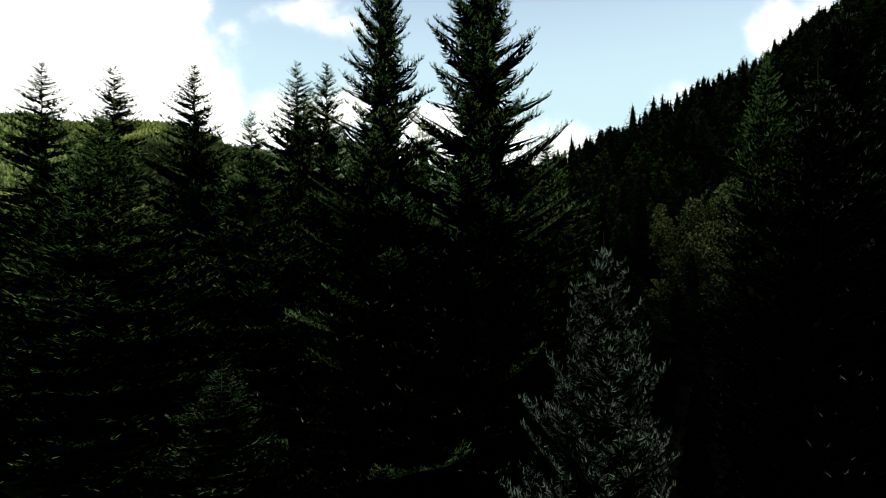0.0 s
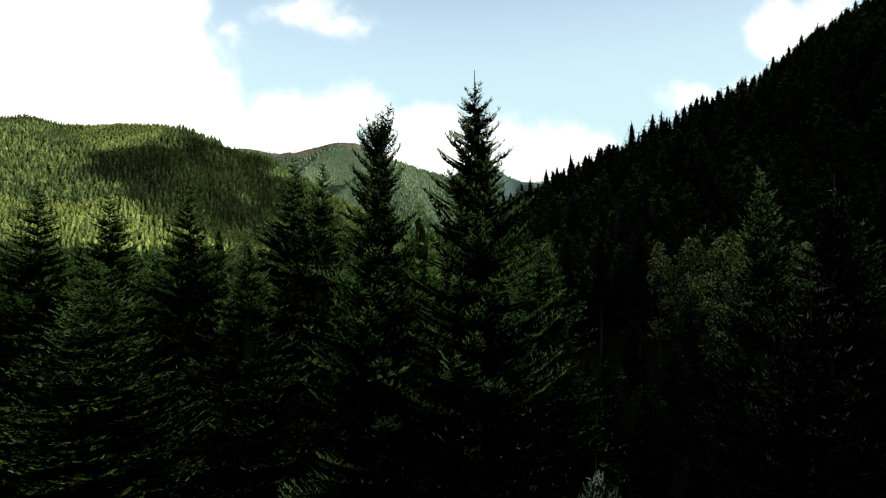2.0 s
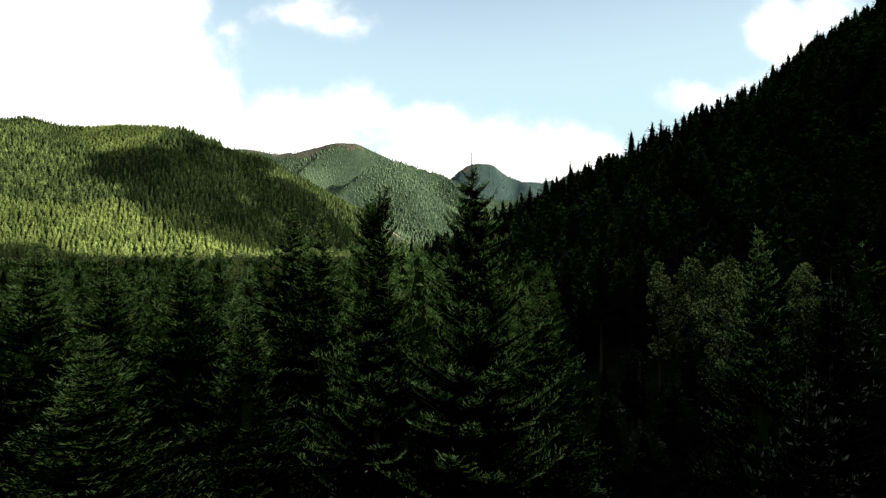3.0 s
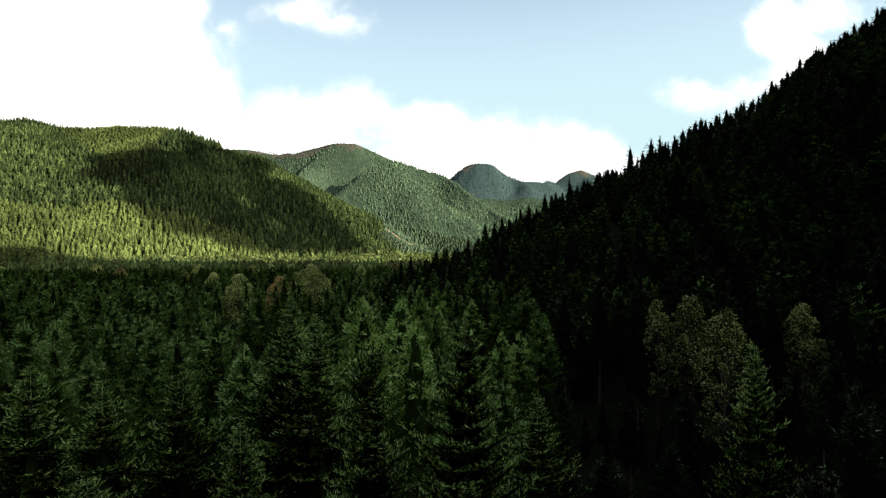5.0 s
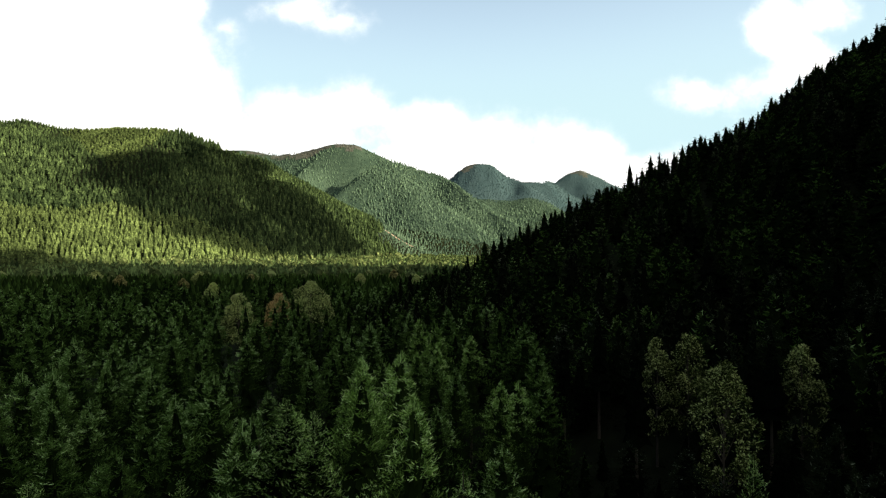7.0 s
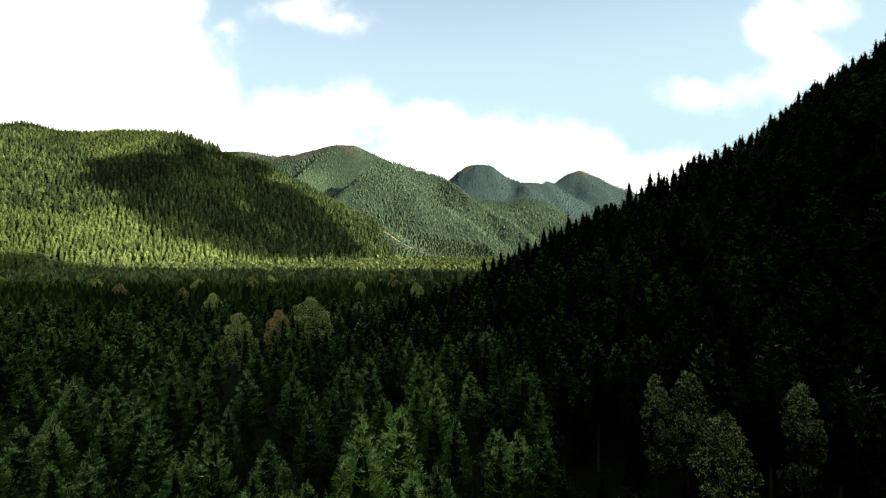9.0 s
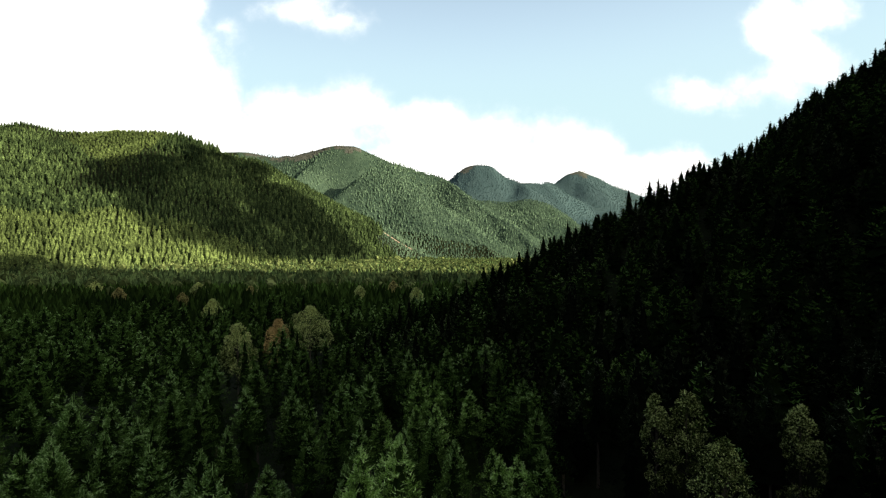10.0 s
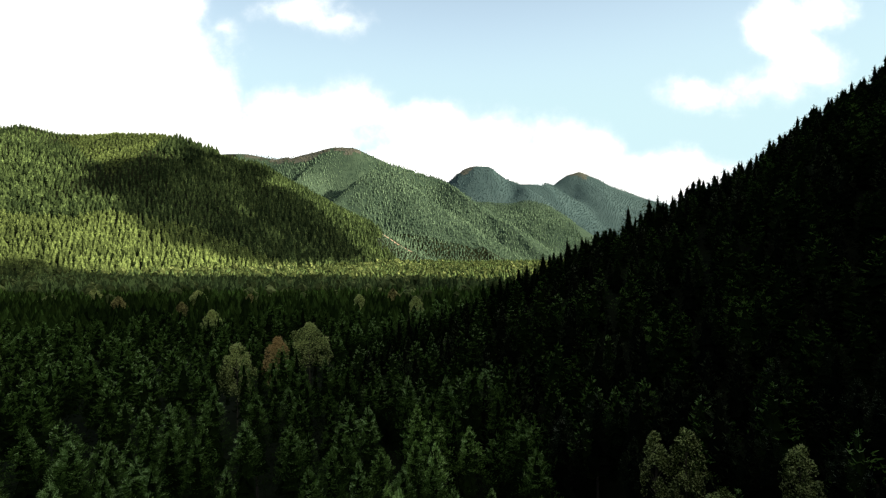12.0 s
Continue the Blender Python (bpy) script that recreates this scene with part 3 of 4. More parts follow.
def bough_mesh(length, seed, lush):
    """A bough of a tree close by: needle sprays on a bent, tapering stem."""
    rng = np.random.default_rng(seed)
    rise, curl = 0.02, 0.24
    green, e = bough_shoots(rng, length, rise, curl, 0.13, 0.115, 0.20, 2, lush, 0.20)
    # tint also holds the shade inside the bough, dark near the stem
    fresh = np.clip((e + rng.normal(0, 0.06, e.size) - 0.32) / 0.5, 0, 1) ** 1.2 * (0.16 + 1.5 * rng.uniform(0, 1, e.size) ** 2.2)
    # the stem: three-sided
    s = np.linspace(0, 1, 6)
    c = np.stack([length * s, np.zeros(6), length * (rise * s + curl * (s * s - s))], -1)
    w = (0.010 + 0.011 * length) * (1.05 - s)
    a = np.arange(3) * 2 * math.pi / 3
    ring = c[:, None, :] + np.stack([np.zeros((6, 3)), np.outer(w, np.cos(a)), np.outer(w, np.sin(a))], -1)
    stem = []
    for k in range(5):
        for j in range(3):
            p, q, r, t = ring[k, j], ring[k, (j + 1) % 3], ring[k + 1, (j + 1) % 3], ring[k + 1, j]
            stem += [(p, q, r), (p, r, t)]
    stem = np.array(stem)
    me = soup("bough", np.concatenate([green, stem]), NEEDLES, np.concatenate([fresh, np.zeros(len(stem))]))
    me.materials.append(TWIG)
    me.polygons.foreach_set("material_index", np.concatenate([np.zeros(len(green), np.int32), np.ones(len(stem), np.int32)]))
    return me


SIZES = (0.35, 0.7, 1.2, 1.9, 2.8, 3.8)
BOUGHS = {size: [bough_mesh(size, int(size * 10) + k, 1.0) for k in range(3)] for size in SIZES}
# few sprays, mostly near-black: boughs that imitate shade low in the crown
DIM_BOUGHS = {size: [bough_mesh(size, int(size * 10) + 50 + k, 0.06) for k in range(3)] for size in SIZES}


def dark_core(rng, tall, radius, n=2200):
    """Near-black needles close round the stem, the crown's inner shade put into their colour."""
    down = rng.uniform(0.03, 0.85, n) * tall
    r = radius * 0.22 * np.minimum(1, (down / (0.62 * tall)) ** 0.78) * np.sqrt(rng.uniform(0, 1, n))
    a = rng.uniform(0, 6.283, n)
    at = np.stack([np.cos(a) * r, np.sin(a) * r, tall - down], 1)
    way = np.stack([np.cos(a), np.sin(a), rng.normal(0, 0.7, n)], 1)
    way /= np.linalg.norm(way, axis=1, keepdims=True)
    long = tall * (0.009 + 0.03 * down / tall * rng.uniform(0.6, 1.4, n))
    return blades(at, way, long, long * 0.55, rng, 2.0)


def hero_tree(x, y, tip, radius, seed, blunt=False):
    rng = random.Random(seed)
    base = float(ground(np.array([x]), np.array([y]))[0])
    tall = tip - base
    tree = new("fir_tree")
    tree.matrix_world = pose(x, y, base - 0.1)
    tagged(tree, YOUNG_LABEL if tip < 18 else SPRUCE_LABEL, "tree", "firs of the valley forest")
    trunk = new("trunk", trunk_mesh("trunk", tall + 0.4, 0.013 * tall))
    trunk.parent = tree
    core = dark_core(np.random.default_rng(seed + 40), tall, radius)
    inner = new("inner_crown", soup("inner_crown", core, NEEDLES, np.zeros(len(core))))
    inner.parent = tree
    z = 0.20 * tall
    while z < tall - 0.35:
        down = tall - z
        reach = radius * min(1.0, (down / (0.62 * tall)) ** 0.70) * (0.75 + 0.25 * min(1, z / (0.45 * tall)))
        count = 6 if down > 1.2 or blunt else 4
        if blunt:
            reach = max(reach, 1.25)
        turn = rng.uniform(0, 6.28)
        for k in range(count):
            long = reach * rng.uniform(0.6, 1.18)
            size = min(BOUGHS, key=lambda b: abs(math.log(b / long)))
            # low boughs are the dark ones, painted in for shade under the crown
            dimmed = tip > 18 and rng.uniform(0, 1) > 1.1 - (min(1.02, (down - 4) / 7.5) if x < 5 else (down - 1.5) / 4)
            ob = new("bough", rng.choice((DIM_BOUGHS if dimmed else BOUGHS)[size]))
            ob.parent = tree
            # lit boughs pale, right-hand trees dimmed: light and shade by needle colour
            if tip > 18 and (x > 5 or not dimmed):
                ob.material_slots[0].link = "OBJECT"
                ob.material_slots[0].material = SHADED_FIR if x > 5 else PALE_FIR
            up = 27 + 8 * max(0.0, 1 - down / (0.5 * tall)) + rng.uniform(-15, 15) + (20 if tip < 18 else 0) + (26 * max(0.0, 1 - down / 3) if blunt else 0)
            f = long / size
            ob.matrix_local = pose(0, 0, z + rng.uniform(-0.12, 0.12), rng.uniform(-14, 14), -up, math.degrees(turn) + k * 360 / count + rng.uniform(-16, 16)) @ Matrix.Diagonal((f, f, f, 1))
        z += max(0.26, 0.016 * down + 0.24) * rng.uniform(0.75, 1.25)
    leader = new("leader", BOUGHS[0.7][seed % 3])
    leader.parent = tree
    if tip < 18:
        for ob in tree.children:
            if ob.name.startswith(("bough", "leader")):
                ob.material_slots[0].link = "OBJECT"
                ob.material_slots[0].material = YOUNG
    leader.matrix_local = pose(0, 0, tall - 0.75, 0, -86, rng.uniform(0, 360))
    return tree


for number, (hx, hy, tip, rad) in enumerate(HERO):
    hero_tree(hx, hy, tip, rad, number, number == 1)


def near_variant(seed, radius, fine):
    """A unit-high fir: trunk and crown, to be copied at several sizes."""
    rng = np.random.default_rng(seed)
    if seed == 104:
        tris, tint = fir_crown(rng, 24, radius * 25, 0.33, 9, 0.40, 0.20, 0.15, 0.19, 0.24)
    elif fine:
        tris, tint = fir_crown(rng, 24, radius * 26, 0.39, 7, 0.40, 0.26, 0.17, 0.19, 0.30)
    else:
        tris, tint = cone_crown(rng, 23, radius * 23, 215, 16, 0.28, 0.45, 0.28, spark=0.5)
    return trunk_mesh("trunk", 0.97, 0.009), soup("crown", tris, NEEDLES if fine else WOODS, tint)


FINE_SHAPES = [near_variant(100 + k, r, True) for k, r in enumerate((0.16, 0.17, 0.15, 0.165, 0.165))]
NEAR_SHAPES = [near_variant(200 + k, r, False) for k, r in enumerate((0.15, 0.16, 0.17, 0.155, 0.18, 0.165))]


def near_tree(x, y, tip, radius, seed, pale=False):
    base = float(ground(np.array([x]), np.array([y]))[0])
    tall = tip - base
    shapes = FINE_SHAPES if math.hypot(x, y) < 28.5 else NEAR_SHAPES
    wide = radius / (0.165 * tall)
    tree = new("fir_tree")
    tree.matrix_world = pose(x, y, base - 0.1, 0, 0, (seed * 137.5) % 360) @ Matrix.Diagonal((tall * wide, tall * wide, tall, 1))
    for name, me in zip(("trunk", "crown"), FINE_SHAPES[4] if (x, y) == NEAR[0][:2] else shapes[seed % (4 if shapes is FINE_SHAPES else 6)]):
        ob = new(name, me)
        ob.parent = tree
        # trees towards the slope have its shade painted into their needles
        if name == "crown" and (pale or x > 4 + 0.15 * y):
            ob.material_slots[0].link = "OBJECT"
            ob.material_slots[0].material = PALE_FIR if pale else SHADED_FIR
    return tagged(tree, PALE_LABEL if pale else SPRUCE_LABEL, "tree", "firs of the valley forest")


taken = [(x, y) for x, y, _, _ in HERO + NEAR]
for number, (hx, hy, tip, rad) in enumerate(NEAR):
    near_tree(hx, hy, tip, rad, number, -9.5 < hx < 9 and 24 < hy < 75 or hy < 24)


# broad-leaved trees among the firs: x, y, tip, crown radius, colour
BROAD = ((31.7, 63.6, 23.0, 3.0, LEAVES), (28.2, 64.6, 21.8, 2.4, LEAVES), (27.2, 47.5, 23.0, 2.9, LEAVES), (43.6, 60.0, 21.8, 2.6, LEAVES), (-49.6, 122.7, 22.9, 4.2, LEAVES),
         (-45.5, 141.0, 21.0, 4.2, RUST), (-38.0, 146.0, 24.0, 6.8, LEAVES), (-189.0, 293.0, 18.4, 4.6, YELLOW), (-160.0, 330.0, 18.5, 5.5, LEAVES), (-118.0, 310.0, 17.5, 4.6, YELLOW),
         (-238.0, 344.0, 19.0, 5.0, LEAVES), (-104.0, 228.0, 18.0, 4.5, LEAVES), (-135.0, 261.0, 18.0, 4.0, YELLOW), (-31.0, 324.0, 18.5, 5.0, YELLOW),
         (-47.0, 289.0, 18.5, 4.5, LEAVES), (-14.0, 280.0, 18.0, 4.5, LEAVES))


def broad_shape(seed, radius, tall, coarse):
    """Leaf clumps at the ends of rising limbs, with dark gaps between them."""
    rng = np.random.default_rng(seed)
    n = 80
    up = rng.uniform(0.0, 1.0, n)
    a = rng.uniform(0, 6.283, n)
    deep = min(12.5, 0.9 * tall)
    r = radius * np.sin(np.pi * np.clip(0.26 + 0.73 * up, 0, 0.985)) ** 0.75 * np.sqrt(rng.uniform(0.12, 1, n))
    size = radius * rng.uniform(0.15, 0.27, n)
    centres = np.stack([np.cos(a) * r, np.sin(a) * r, tall - deep + up * (deep - size)], 1)
    i = np.repeat(np.arange(n), 110)
    shell = rng.normal(size=(i.size, 3)) + (centres[i] * (1, 1, 0) / radius) * 0.6 + (0, 0, 0.5)
    shell /= np.linalg.norm(shell, axis=1, keepdims=True)
    out = rng.uniform(0.3, 1.0, i.size) ** 0.6
    at = centres[i] + shell * (out * size[i])[:, None] * (1, 1, 1.25)
    way = shell + rng.normal(0, 0.6, shell.shape)
    way /= np.linalg.norm(way, axis=1, keepdims=True)
    leaf = rng.uniform(0.09, 0.17, i.size) * coarse
    tris = blades(at, way, leaf, leaf * rng.uniform(0.5, 0.8, i.size), rng, 2.0)
    # leaves darken inward and downward: the crown's own shade, painted
    fresh = np.clip((out - 0.4) / 0.6, 0, 1) * rng.uniform(0.3, 1.2, n)[i] * (0.12 + 1.8 * rng.uniform(0, 1, i.size) ** (2.4 if coarse < 2.2 else 1.0))
    return tris, fresh * (0.6 + 0.6 * up[i]) * (1.0 if coarse < 2.2 else 1.2), centres


def broad_tree(x, y, tip, radius, material, seed):
    base = float(ground(np.array([x]), np.array([y]))[0])
    tall = tip - base
    tris, fresh, centres = broad_shape(seed, radius, tall, 1 + 0.012 * math.hypot(x, y))
    tree = new("broadleaf_tree")
    tree.matrix_world = pose(x, y, base - 0.1)
    crown = new("crown", soup("crown", tris, material, fresh))
    trunk = new("trunk", trunk_mesh("trunk", tall * 0.85, 0.18))
    crown.parent = trunk.parent = tree
    for c in centres[::3]:
        start, end = Vector((0, 0, c[2] * 0.8)), Vector(c)
        limb = new("limb", trunk_mesh("limb", (end - start).length, 0.06, 5))
        limb.parent = tree
        limb.matrix_local = Matrix.Translation(start) @ (end - start).to_track_quat("Z", "Y").to_matrix().to_4x4()
    kind = {"pale_leaves": "pale green broad-leaved tree", "yellow_leaves": "yellowing broad-leaved tree", "rust_leaves": "rust-brown autumn tree"}[material.name]
    tagged(tree, kind + " among dark firs on the valley floor", "tree", "broad-leaved trees")


for number, row in enumerate(BROAD):
    broad_tree(*row, 500 + number)
    wide = row[3] + 1.2
    taken += [(row[0] + wide * math.cos(a) * f, row[1] + wide * math.sin(a) * f) for a in (0, 1.57, 3.14, 4.71) for f in (0.3, 0.75)]
    if row[0] > 40:
        taken += [(row[0] * f, row[1] * f) for f in (0.93, 0.87)]
    if 100 < row[1] < 200:
        taken += [(row[0] * f, row[1] * f) for f in (0.97, 0.94, 0.91)]


# random firs between the placed ones, as single trees out to sixty metres
def free_spots(x, y, gap):
    spots = np.array(taken)
    return np.array([np.min(np.hypot(spots[:, 0] - a, spots[:, 1] - b)) > gap for a, b in zip(x, y)])


def fill_near():
    rng = np.random.default_rng(21)
    x, y = scatter(-66, 70, 9, 68, 6.1, rng)
    keep = (np.abs(x) < 0.93 * y + 4) & free_spots(x, y, 2.6) & ((y > 18) | free_spots(x, y, 4.2)) & (value_noise(x, y, 11, 61) > -0.24)
    count = 0
    for a, b in zip(x[keep], y[keep]):
        g = float(ground(np.array([a]), np.array([b]))[0])
        cap = 11.0 + 8.5 * min(1, max(0, (b - 13) / 24))
        cap -= 6.5 if a > 5 and b < 52 else 0
        low = rng.uniform() < 0.22
        near_tree(a, b, g + cap + (rng.uniform(-10.0, -6.0) if low else rng.uniform(-1.5, 2.5)) * min(1, b / 30), rng.uniform(2.4, 3.4) if low else rng.uniform(3.4, 4.6), count + 7, not low and count % 2 == 0 and b > 30 and -9 < a < 4)
        count += 1


fill_near()


# ---- woodland beyond ----
ROAD = ((-337, 1336), (-264, 1276), (-214, 1232), (-173, 1192), (-122, 1152), (-54, 1096))
CUT = ((-360, 1450), (-340, 1490), (-317, 1528), (-290, 1560))


def away_from(x, y, line):
    gaps = []
    for (ax, ay), (bx, by) in zip(line[:-1], line[1:]):
        dx, dy = bx - ax, by - ay
        s = np.clip(((x - ax) * dx + (y - ay) * dy) / (dx * dx + dy * dy), 0, 1)
        gaps.append(np.hypot(x - ax - s * dx, y - ay - s * dy))
    return np.min(gaps, 0)


def strip(name, line, wide, label):
    """A bare earth track that follows the land."""
    pts = []
    for (ax, ay), (bx, by) in zip(line[:-1], line[1:]):
        n = max(2, int(math.hypot(bx - ax, by - ay) / 10))
        pts += [(ax + (bx - ax) * k / n, ay + (by - ay) * k / n) for k in range(n)]
    pts = np.array(pts)
    along = np.gradient(pts, axis=0)
    across = np.stack([-along[:, 1], along[:, 0]], 1) / np.linalg.norm(along, axis=1, keepdims=True)
    rows = [pts + across * wide * f * (1 + 0.5 * value_noise(pts[:, 0], pts[:, 1], 25, 9))[:, None] for f in (-0.5, -0.17, 0.17, 0.5)]
    verts = np.concatenate([np.stack([r[:, 0], r[:, 1], ground(r[:, 0], r[:, 1]) + lift], 1) for r, lift in zip(rows, (0.4, 1.6, 1.6, 0.4))])
    n = len(pts)
    i = np.arange(n - 1)
    faces = np.concatenate([np.stack([i + k * n, i + k * n + 1, i + (k + 1) * n + 1, i + (k + 1) * n], 1) for k in range(3)])
    tagged(new(name, raw_mesh(name, verts, faces, EARTH, smooth=True)), label, "track", kind="structure")


def hill_foot(x, y):
    """Where the nearer hill's own stand of trees ends."""
    return x + 0.35 * (y - 1000) < -95 + 90 * value_noise(x, y, 70, 77)


def woods():
    rng = np.random.default_rng(31)
    x, y = scatter(-260, 300, 60, 215, 6.6, rng)
    g = ground(x, y)
    keep = (np.abs(x) < 0.95 * y + 10) & ((y > 68) | (np.abs(x) > 68)) & free_spots(x, y, 2.8) & (g <= 4)
    keep &= value_noise(x, y, 15, 41) > -0.27
    x, y, g = x[keep], y[keep], g[keep]
    tall = np.where(rng.uniform(0, 1, x.size) < 0.84, rng.uniform(15.5, 22.0, x.size), rng.uniform(8.0, 13.5, x.size)) * (1.0 + 0.3 * value_noise(x, y, 22, 45))
    close = np.hypot(x, y) < 118
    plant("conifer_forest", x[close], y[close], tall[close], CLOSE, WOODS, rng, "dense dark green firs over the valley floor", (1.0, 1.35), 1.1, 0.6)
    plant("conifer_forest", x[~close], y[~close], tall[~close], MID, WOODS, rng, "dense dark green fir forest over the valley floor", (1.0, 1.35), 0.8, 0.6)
    # young firs under and between the tall ones
    x, y = scatter(-62, 72, 20, 68, 5.2, rng)
    keep = (np.abs(x) < 0.93 * y + 4) & free_spots(x, y, 1.8) & ((x < -14) | (x > 8) | (y > 32))
    x, y = x[keep], y[keep]
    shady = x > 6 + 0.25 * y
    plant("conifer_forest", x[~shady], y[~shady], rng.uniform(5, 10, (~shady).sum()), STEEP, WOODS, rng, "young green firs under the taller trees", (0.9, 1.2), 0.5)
    plant("conifer_forest", x[shady], y[shady], rng.uniform(6, 11, shady.sum()), STEEP, SHADED_FIR, rng, "young firs under the taller trees, dimmed for the shaded side", (0.9, 1.2))
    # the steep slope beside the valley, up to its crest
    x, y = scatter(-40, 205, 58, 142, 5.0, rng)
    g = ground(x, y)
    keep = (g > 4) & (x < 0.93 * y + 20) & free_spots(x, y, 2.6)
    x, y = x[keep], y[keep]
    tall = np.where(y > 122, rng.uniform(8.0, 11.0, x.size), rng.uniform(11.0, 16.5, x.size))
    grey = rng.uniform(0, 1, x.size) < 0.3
    # tint fades up the slope: its shade is put into the needle colour
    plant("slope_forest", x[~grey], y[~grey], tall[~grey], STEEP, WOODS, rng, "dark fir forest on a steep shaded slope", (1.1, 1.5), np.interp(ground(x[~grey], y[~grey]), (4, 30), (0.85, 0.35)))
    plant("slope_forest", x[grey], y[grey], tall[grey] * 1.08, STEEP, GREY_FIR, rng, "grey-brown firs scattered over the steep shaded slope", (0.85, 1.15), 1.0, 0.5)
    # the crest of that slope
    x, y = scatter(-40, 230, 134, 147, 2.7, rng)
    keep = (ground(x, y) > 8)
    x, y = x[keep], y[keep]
    # crest tint cut low, with the slope's shade painted in as well
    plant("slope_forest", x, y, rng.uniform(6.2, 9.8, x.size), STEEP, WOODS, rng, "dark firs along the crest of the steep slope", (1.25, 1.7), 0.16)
    x, y = scatter(-760, 330, 215, 440, 5.4, rng)
    g = ground(x, y)
    keep = (np.abs(x + 20) < 0.93 * y + 20) & (g < 6) & (value_noise(x, y, 18, 43) > -0.25) & ~((x > 0) & (y < 330) & (x > (y - 180) * 1.2))
    keep &= free_spots(x, y, 3.5)
    x, y = x[keep], y[keep]
    # tint cut low: the mountain's shade on this floor is put into colour
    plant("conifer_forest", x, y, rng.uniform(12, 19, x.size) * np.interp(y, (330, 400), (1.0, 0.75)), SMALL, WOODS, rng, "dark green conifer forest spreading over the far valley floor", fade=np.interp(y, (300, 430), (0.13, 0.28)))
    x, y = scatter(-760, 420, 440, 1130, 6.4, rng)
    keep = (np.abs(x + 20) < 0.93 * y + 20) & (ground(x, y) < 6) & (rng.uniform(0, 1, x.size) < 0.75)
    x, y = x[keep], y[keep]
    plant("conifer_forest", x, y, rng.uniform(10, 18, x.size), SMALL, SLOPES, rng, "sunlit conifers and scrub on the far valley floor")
    x, y = scatter(-1300, 60, 560, 1260, 7.2, rng)
    g = ground(x, y)
    keep = (g >= 6) & hill_foot(x, y) & (-x < 0.93 * y + 30)
    x, y = x[keep], y[keep]
    edge = value_noise(x, y, 60, 23)
    planted = y < 818 + 0.28 * np.maximum(0, -x - 640) + 50 * edge
    young = (x > -870) & (x < -622) & (y > 1120 - 0.79 * (x + 831) + 40 * edge) & ~planted
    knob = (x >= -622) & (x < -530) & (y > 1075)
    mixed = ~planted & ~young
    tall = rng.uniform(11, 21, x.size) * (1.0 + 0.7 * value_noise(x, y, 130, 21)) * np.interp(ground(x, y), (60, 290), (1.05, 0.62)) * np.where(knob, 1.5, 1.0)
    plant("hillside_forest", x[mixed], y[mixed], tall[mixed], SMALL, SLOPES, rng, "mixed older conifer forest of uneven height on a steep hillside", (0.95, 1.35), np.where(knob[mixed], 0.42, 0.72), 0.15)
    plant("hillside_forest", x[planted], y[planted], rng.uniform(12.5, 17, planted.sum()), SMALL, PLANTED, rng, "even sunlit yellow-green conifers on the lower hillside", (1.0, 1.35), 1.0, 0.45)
    plant("hillside_forest", x[young], y[young], rng.uniform(6, 8.5, young.sum()), SMALL, PLANTED, rng, "low pale young conifers below the hill's crest", (2.0, 2.7), 0.9, 0.9)
    x, y = scatter(-700, 500, 960, 1900, 7.3, rng)
    g = ground(x, y)
    keep = (g >= 3) & ((y > 1260) | ~hill_foot(x, y)) & (away_from(x, y, ROAD) > 15) & (away_from(x, y, CUT) > 5)
    bare = keep & bald(x, y, g)
    plant("summit_scrub", x[bare], y[bare], rng.uniform(2.5, 6.5, bare.sum()), TINY, SHRUB, rng, "brownish scrub on the summit of the hill", (1.6, 2.6))
    keep &= ~bare
    x, y = x[keep], y[keep]
    thin = rng.uniform(0, 1, x.size) < np.where(y > 1240, 0.9, 1.0)
    x, y = x[thin], y[thin]
    tall = rng.uniform(4.5, 8.8, x.size) * (1.0 + 0.8 * value_noise(x, y, 150, 25))
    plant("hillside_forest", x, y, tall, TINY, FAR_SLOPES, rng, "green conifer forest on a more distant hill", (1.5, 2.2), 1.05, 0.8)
    x, y = scatter(-350, 1250, 1900, 2540, 9.5, rng)
    g = ground(x, y)
    bare = bald(x, y, g)
    plant("summit_scrub", x[bare], y[bare], rng.uniform(2.5, 5.0, bare.sum()), TINY, SHRUB, rng, "brownish scrub on the furthest summits", (2.0, 3.2))
    keep = (g >= 30) & ~bare
    x, y = x[keep], y[keep]
    plant("hillside_forest", x, y, rng.uniform(3.5, 6.5, x.size), TINY, HAZE_SLOPES, rng, "forest on the furthest hills, tinted blue for haze", (2.2, 3.2), 1.2, 0.8)
    # unseen wood beside and behind the small clearing, added to block low light
    x, y = scatter(-90, 90, -80, 75, 4.4, rng)
    keep = (np.hypot(x, y + 6) > 17) & (np.abs(x) > 0.93 * y + 6.5) & free_spots(x, y, 2.6)
    x, y = x[keep], y[keep]
    tall = rng.uniform(19, 27, x.size)
    plant("conifer_forest", x, y, tall, SMALL, WOODS, rng, "dark green fir forest out of view around the small clearing", (0.5, 0.7))
    # leafy thickets on the sunlit valley floor
    x, y = scatter(-520, 190, 330, 1040, 9.5, rng)
    keep = (ground(x, y) < 9) & (rng.uniform(0, 1, x.size) < np.interp(y, (400, 530, 640), (0.08, 0.35, 0.85)) * np.where((x < -150) & (y < 680), 0.45, 1.0))
    x, y = x[keep], y[keep]
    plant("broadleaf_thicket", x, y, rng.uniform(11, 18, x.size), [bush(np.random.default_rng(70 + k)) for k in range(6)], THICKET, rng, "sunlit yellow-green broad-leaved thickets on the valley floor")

    strip("road", ROAD, 17, "pale bare earth of a logging road on the hillside")
    strip("track", CUT, 4, "bare earth clearing near the hilltop")


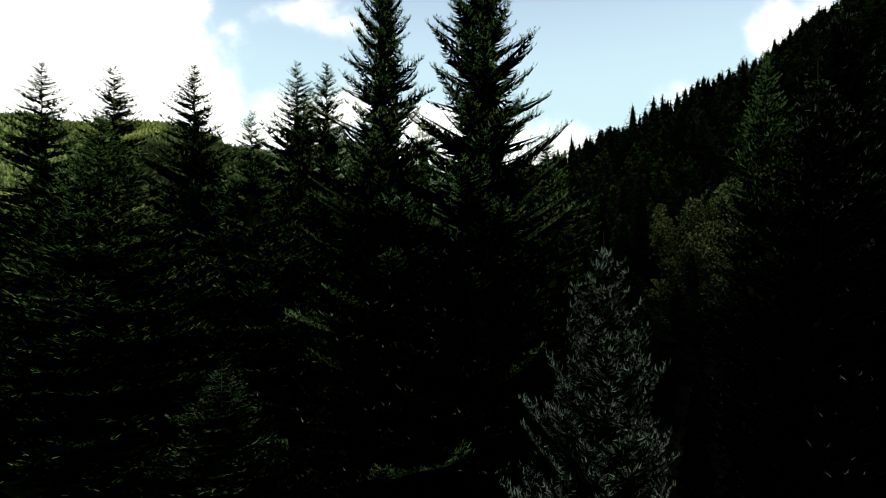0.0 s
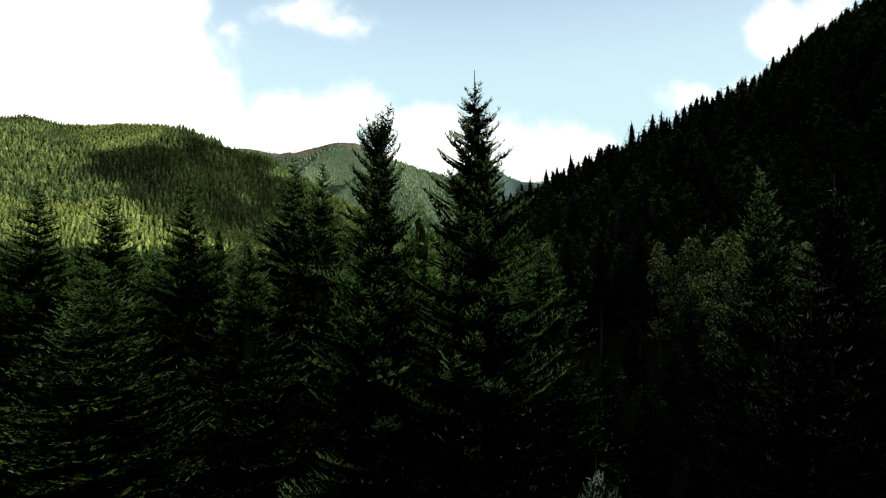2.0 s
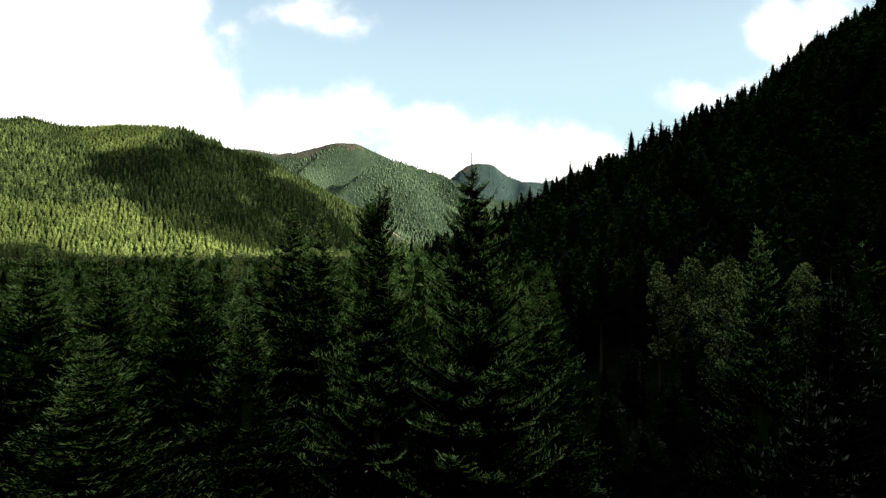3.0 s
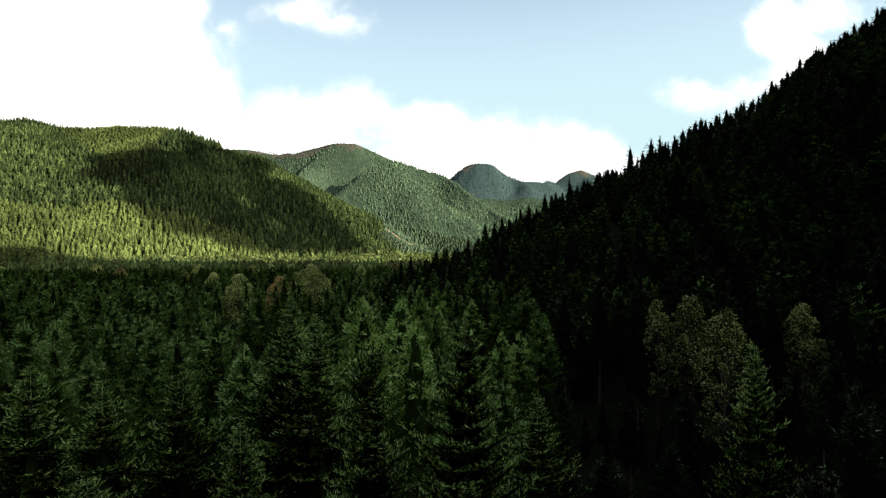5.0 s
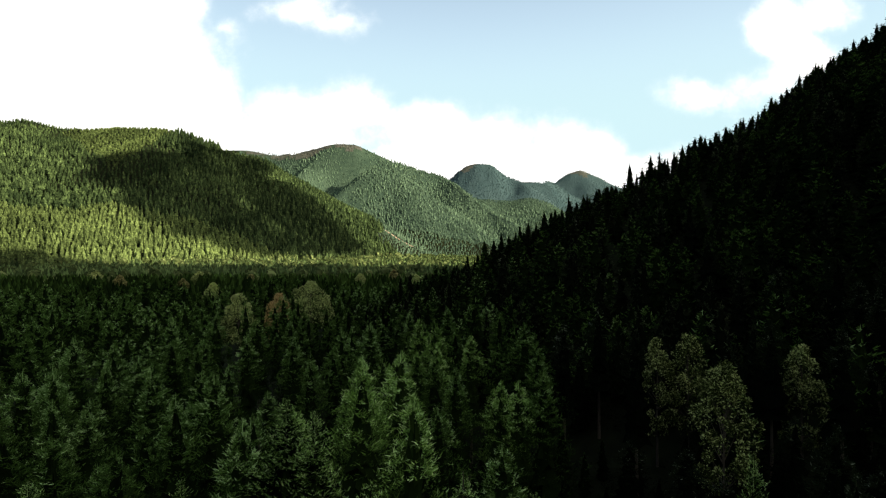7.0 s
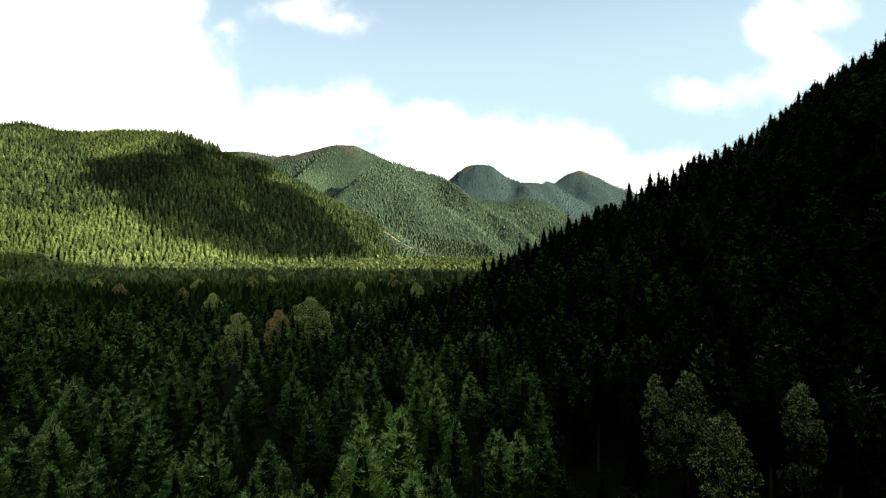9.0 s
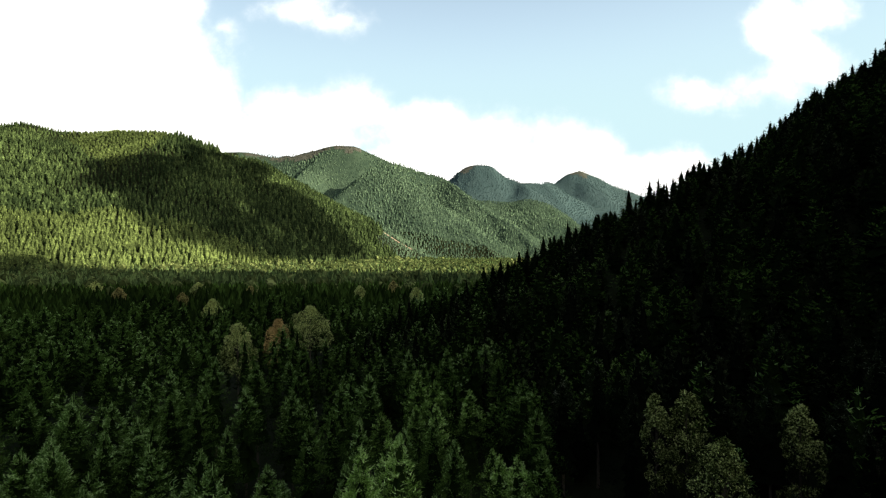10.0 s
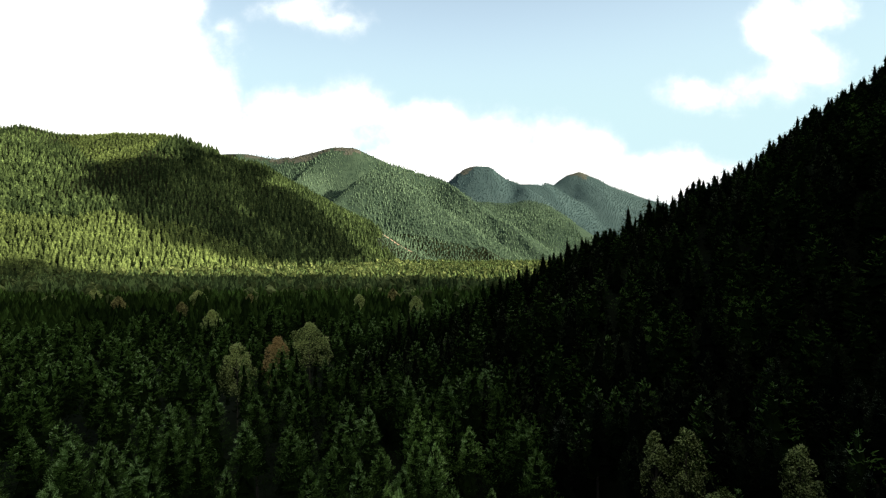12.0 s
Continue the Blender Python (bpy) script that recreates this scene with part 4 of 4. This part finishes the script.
def bush(rng):
    """A unit-high rounded leafy crown of three ragged lumps."""
    made = []
    for k in range(2):
        c = np.array((*rng.uniform(-0.2, 0.2, 2), rng.uniform(0.55, 0.72)))
        n, rings = 5, []
        for lift, wide in ((-0.8, 0.55), (0.0, 1.0), (0.75, 0.6)):
            a = np.arange(n) * 2 * math.pi / n + rng.uniform(0, 1, n)
            r = 0.27 * wide * rng.uniform(0.75, 1.25, n)
            rings.append(c + np.stack([np.cos(a) * r, np.sin(a) * r, np.full(n, lift * 0.27)], 1))
        top = np.broadcast_to(c + (0, 0, 0.30), (n, 3))
        for lower, upper in zip(rings[:-1], rings[1:]):
            made += [np.stack([lower, np.roll(lower, -1, 0), upper], 1), np.stack([np.roll(lower, -1, 0), np.roll(upper, -1, 0), upper], 1)]
        made.append(np.stack([rings[-1], np.roll(rings[-1], -1, 0), top], 1))
    tris = np.concatenate(made)
    return tris, rng.uniform(0.1, 0.9, len(tris))


woods()


# a cumulus beside the view, between the sun and the wooded hill; the outline of its shade on the hill, x, y
SHADE = ((-656, 964), (-572, 1045), (-530, 1160), (-470, 1185), (-396, 1130), (-310, 1060), (-239, 1005), (-160, 940), (-254, 845), (-305, 795), (-365, 788), (-440, 802), (-490, 832), (-540, 870), (-590, 925), (-630, 935))


def inside(x, y, edge):
    odd = False
    for (ax, ay), (bx, by) in zip(edge, edge[1:] + edge[:1]):
        if (ay > y) != (by > y) and x < ax + (y - ay) * (bx - ax) / (by - ay):
            odd = not odd
    return odd


def cumulus(away):
    bm = bmesh.new()
    rng = random.Random(5)
    count = 0
    while count < 250:
        x, y = rng.uniform(-660, -150), rng.uniform(780, 1190)
        if not inside(x, y, SHADE):
            continue
        count += 1
        z = float(ground(np.array([x]), np.array([y]))[0]) + 8
        m = Matrix.Translation(Vector((x, y, z)) + sun_way * (away + rng.uniform(-60, 60)))
        bmesh.ops.create_icosphere(bm, subdivisions=2, radius=rng.uniform(18, 30), matrix=m @ Matrix.Diagonal((1.3, 1, 0.85, 1)))
    for v in bm.verts:
        v.co += v.normal * 8 * noise.noise(v.co / 25)
    me = bpy.data.meshes.new("cumulus_cloud")
    bm.to_mesh(me)
    bm.free()
    me.materials.append(VAPOUR)
    tagged(new("cumulus_cloud", me), "white cumulus cloud whose shadow lies on the wooded hill", "cloud", kind="structure")


cumulus(2100)
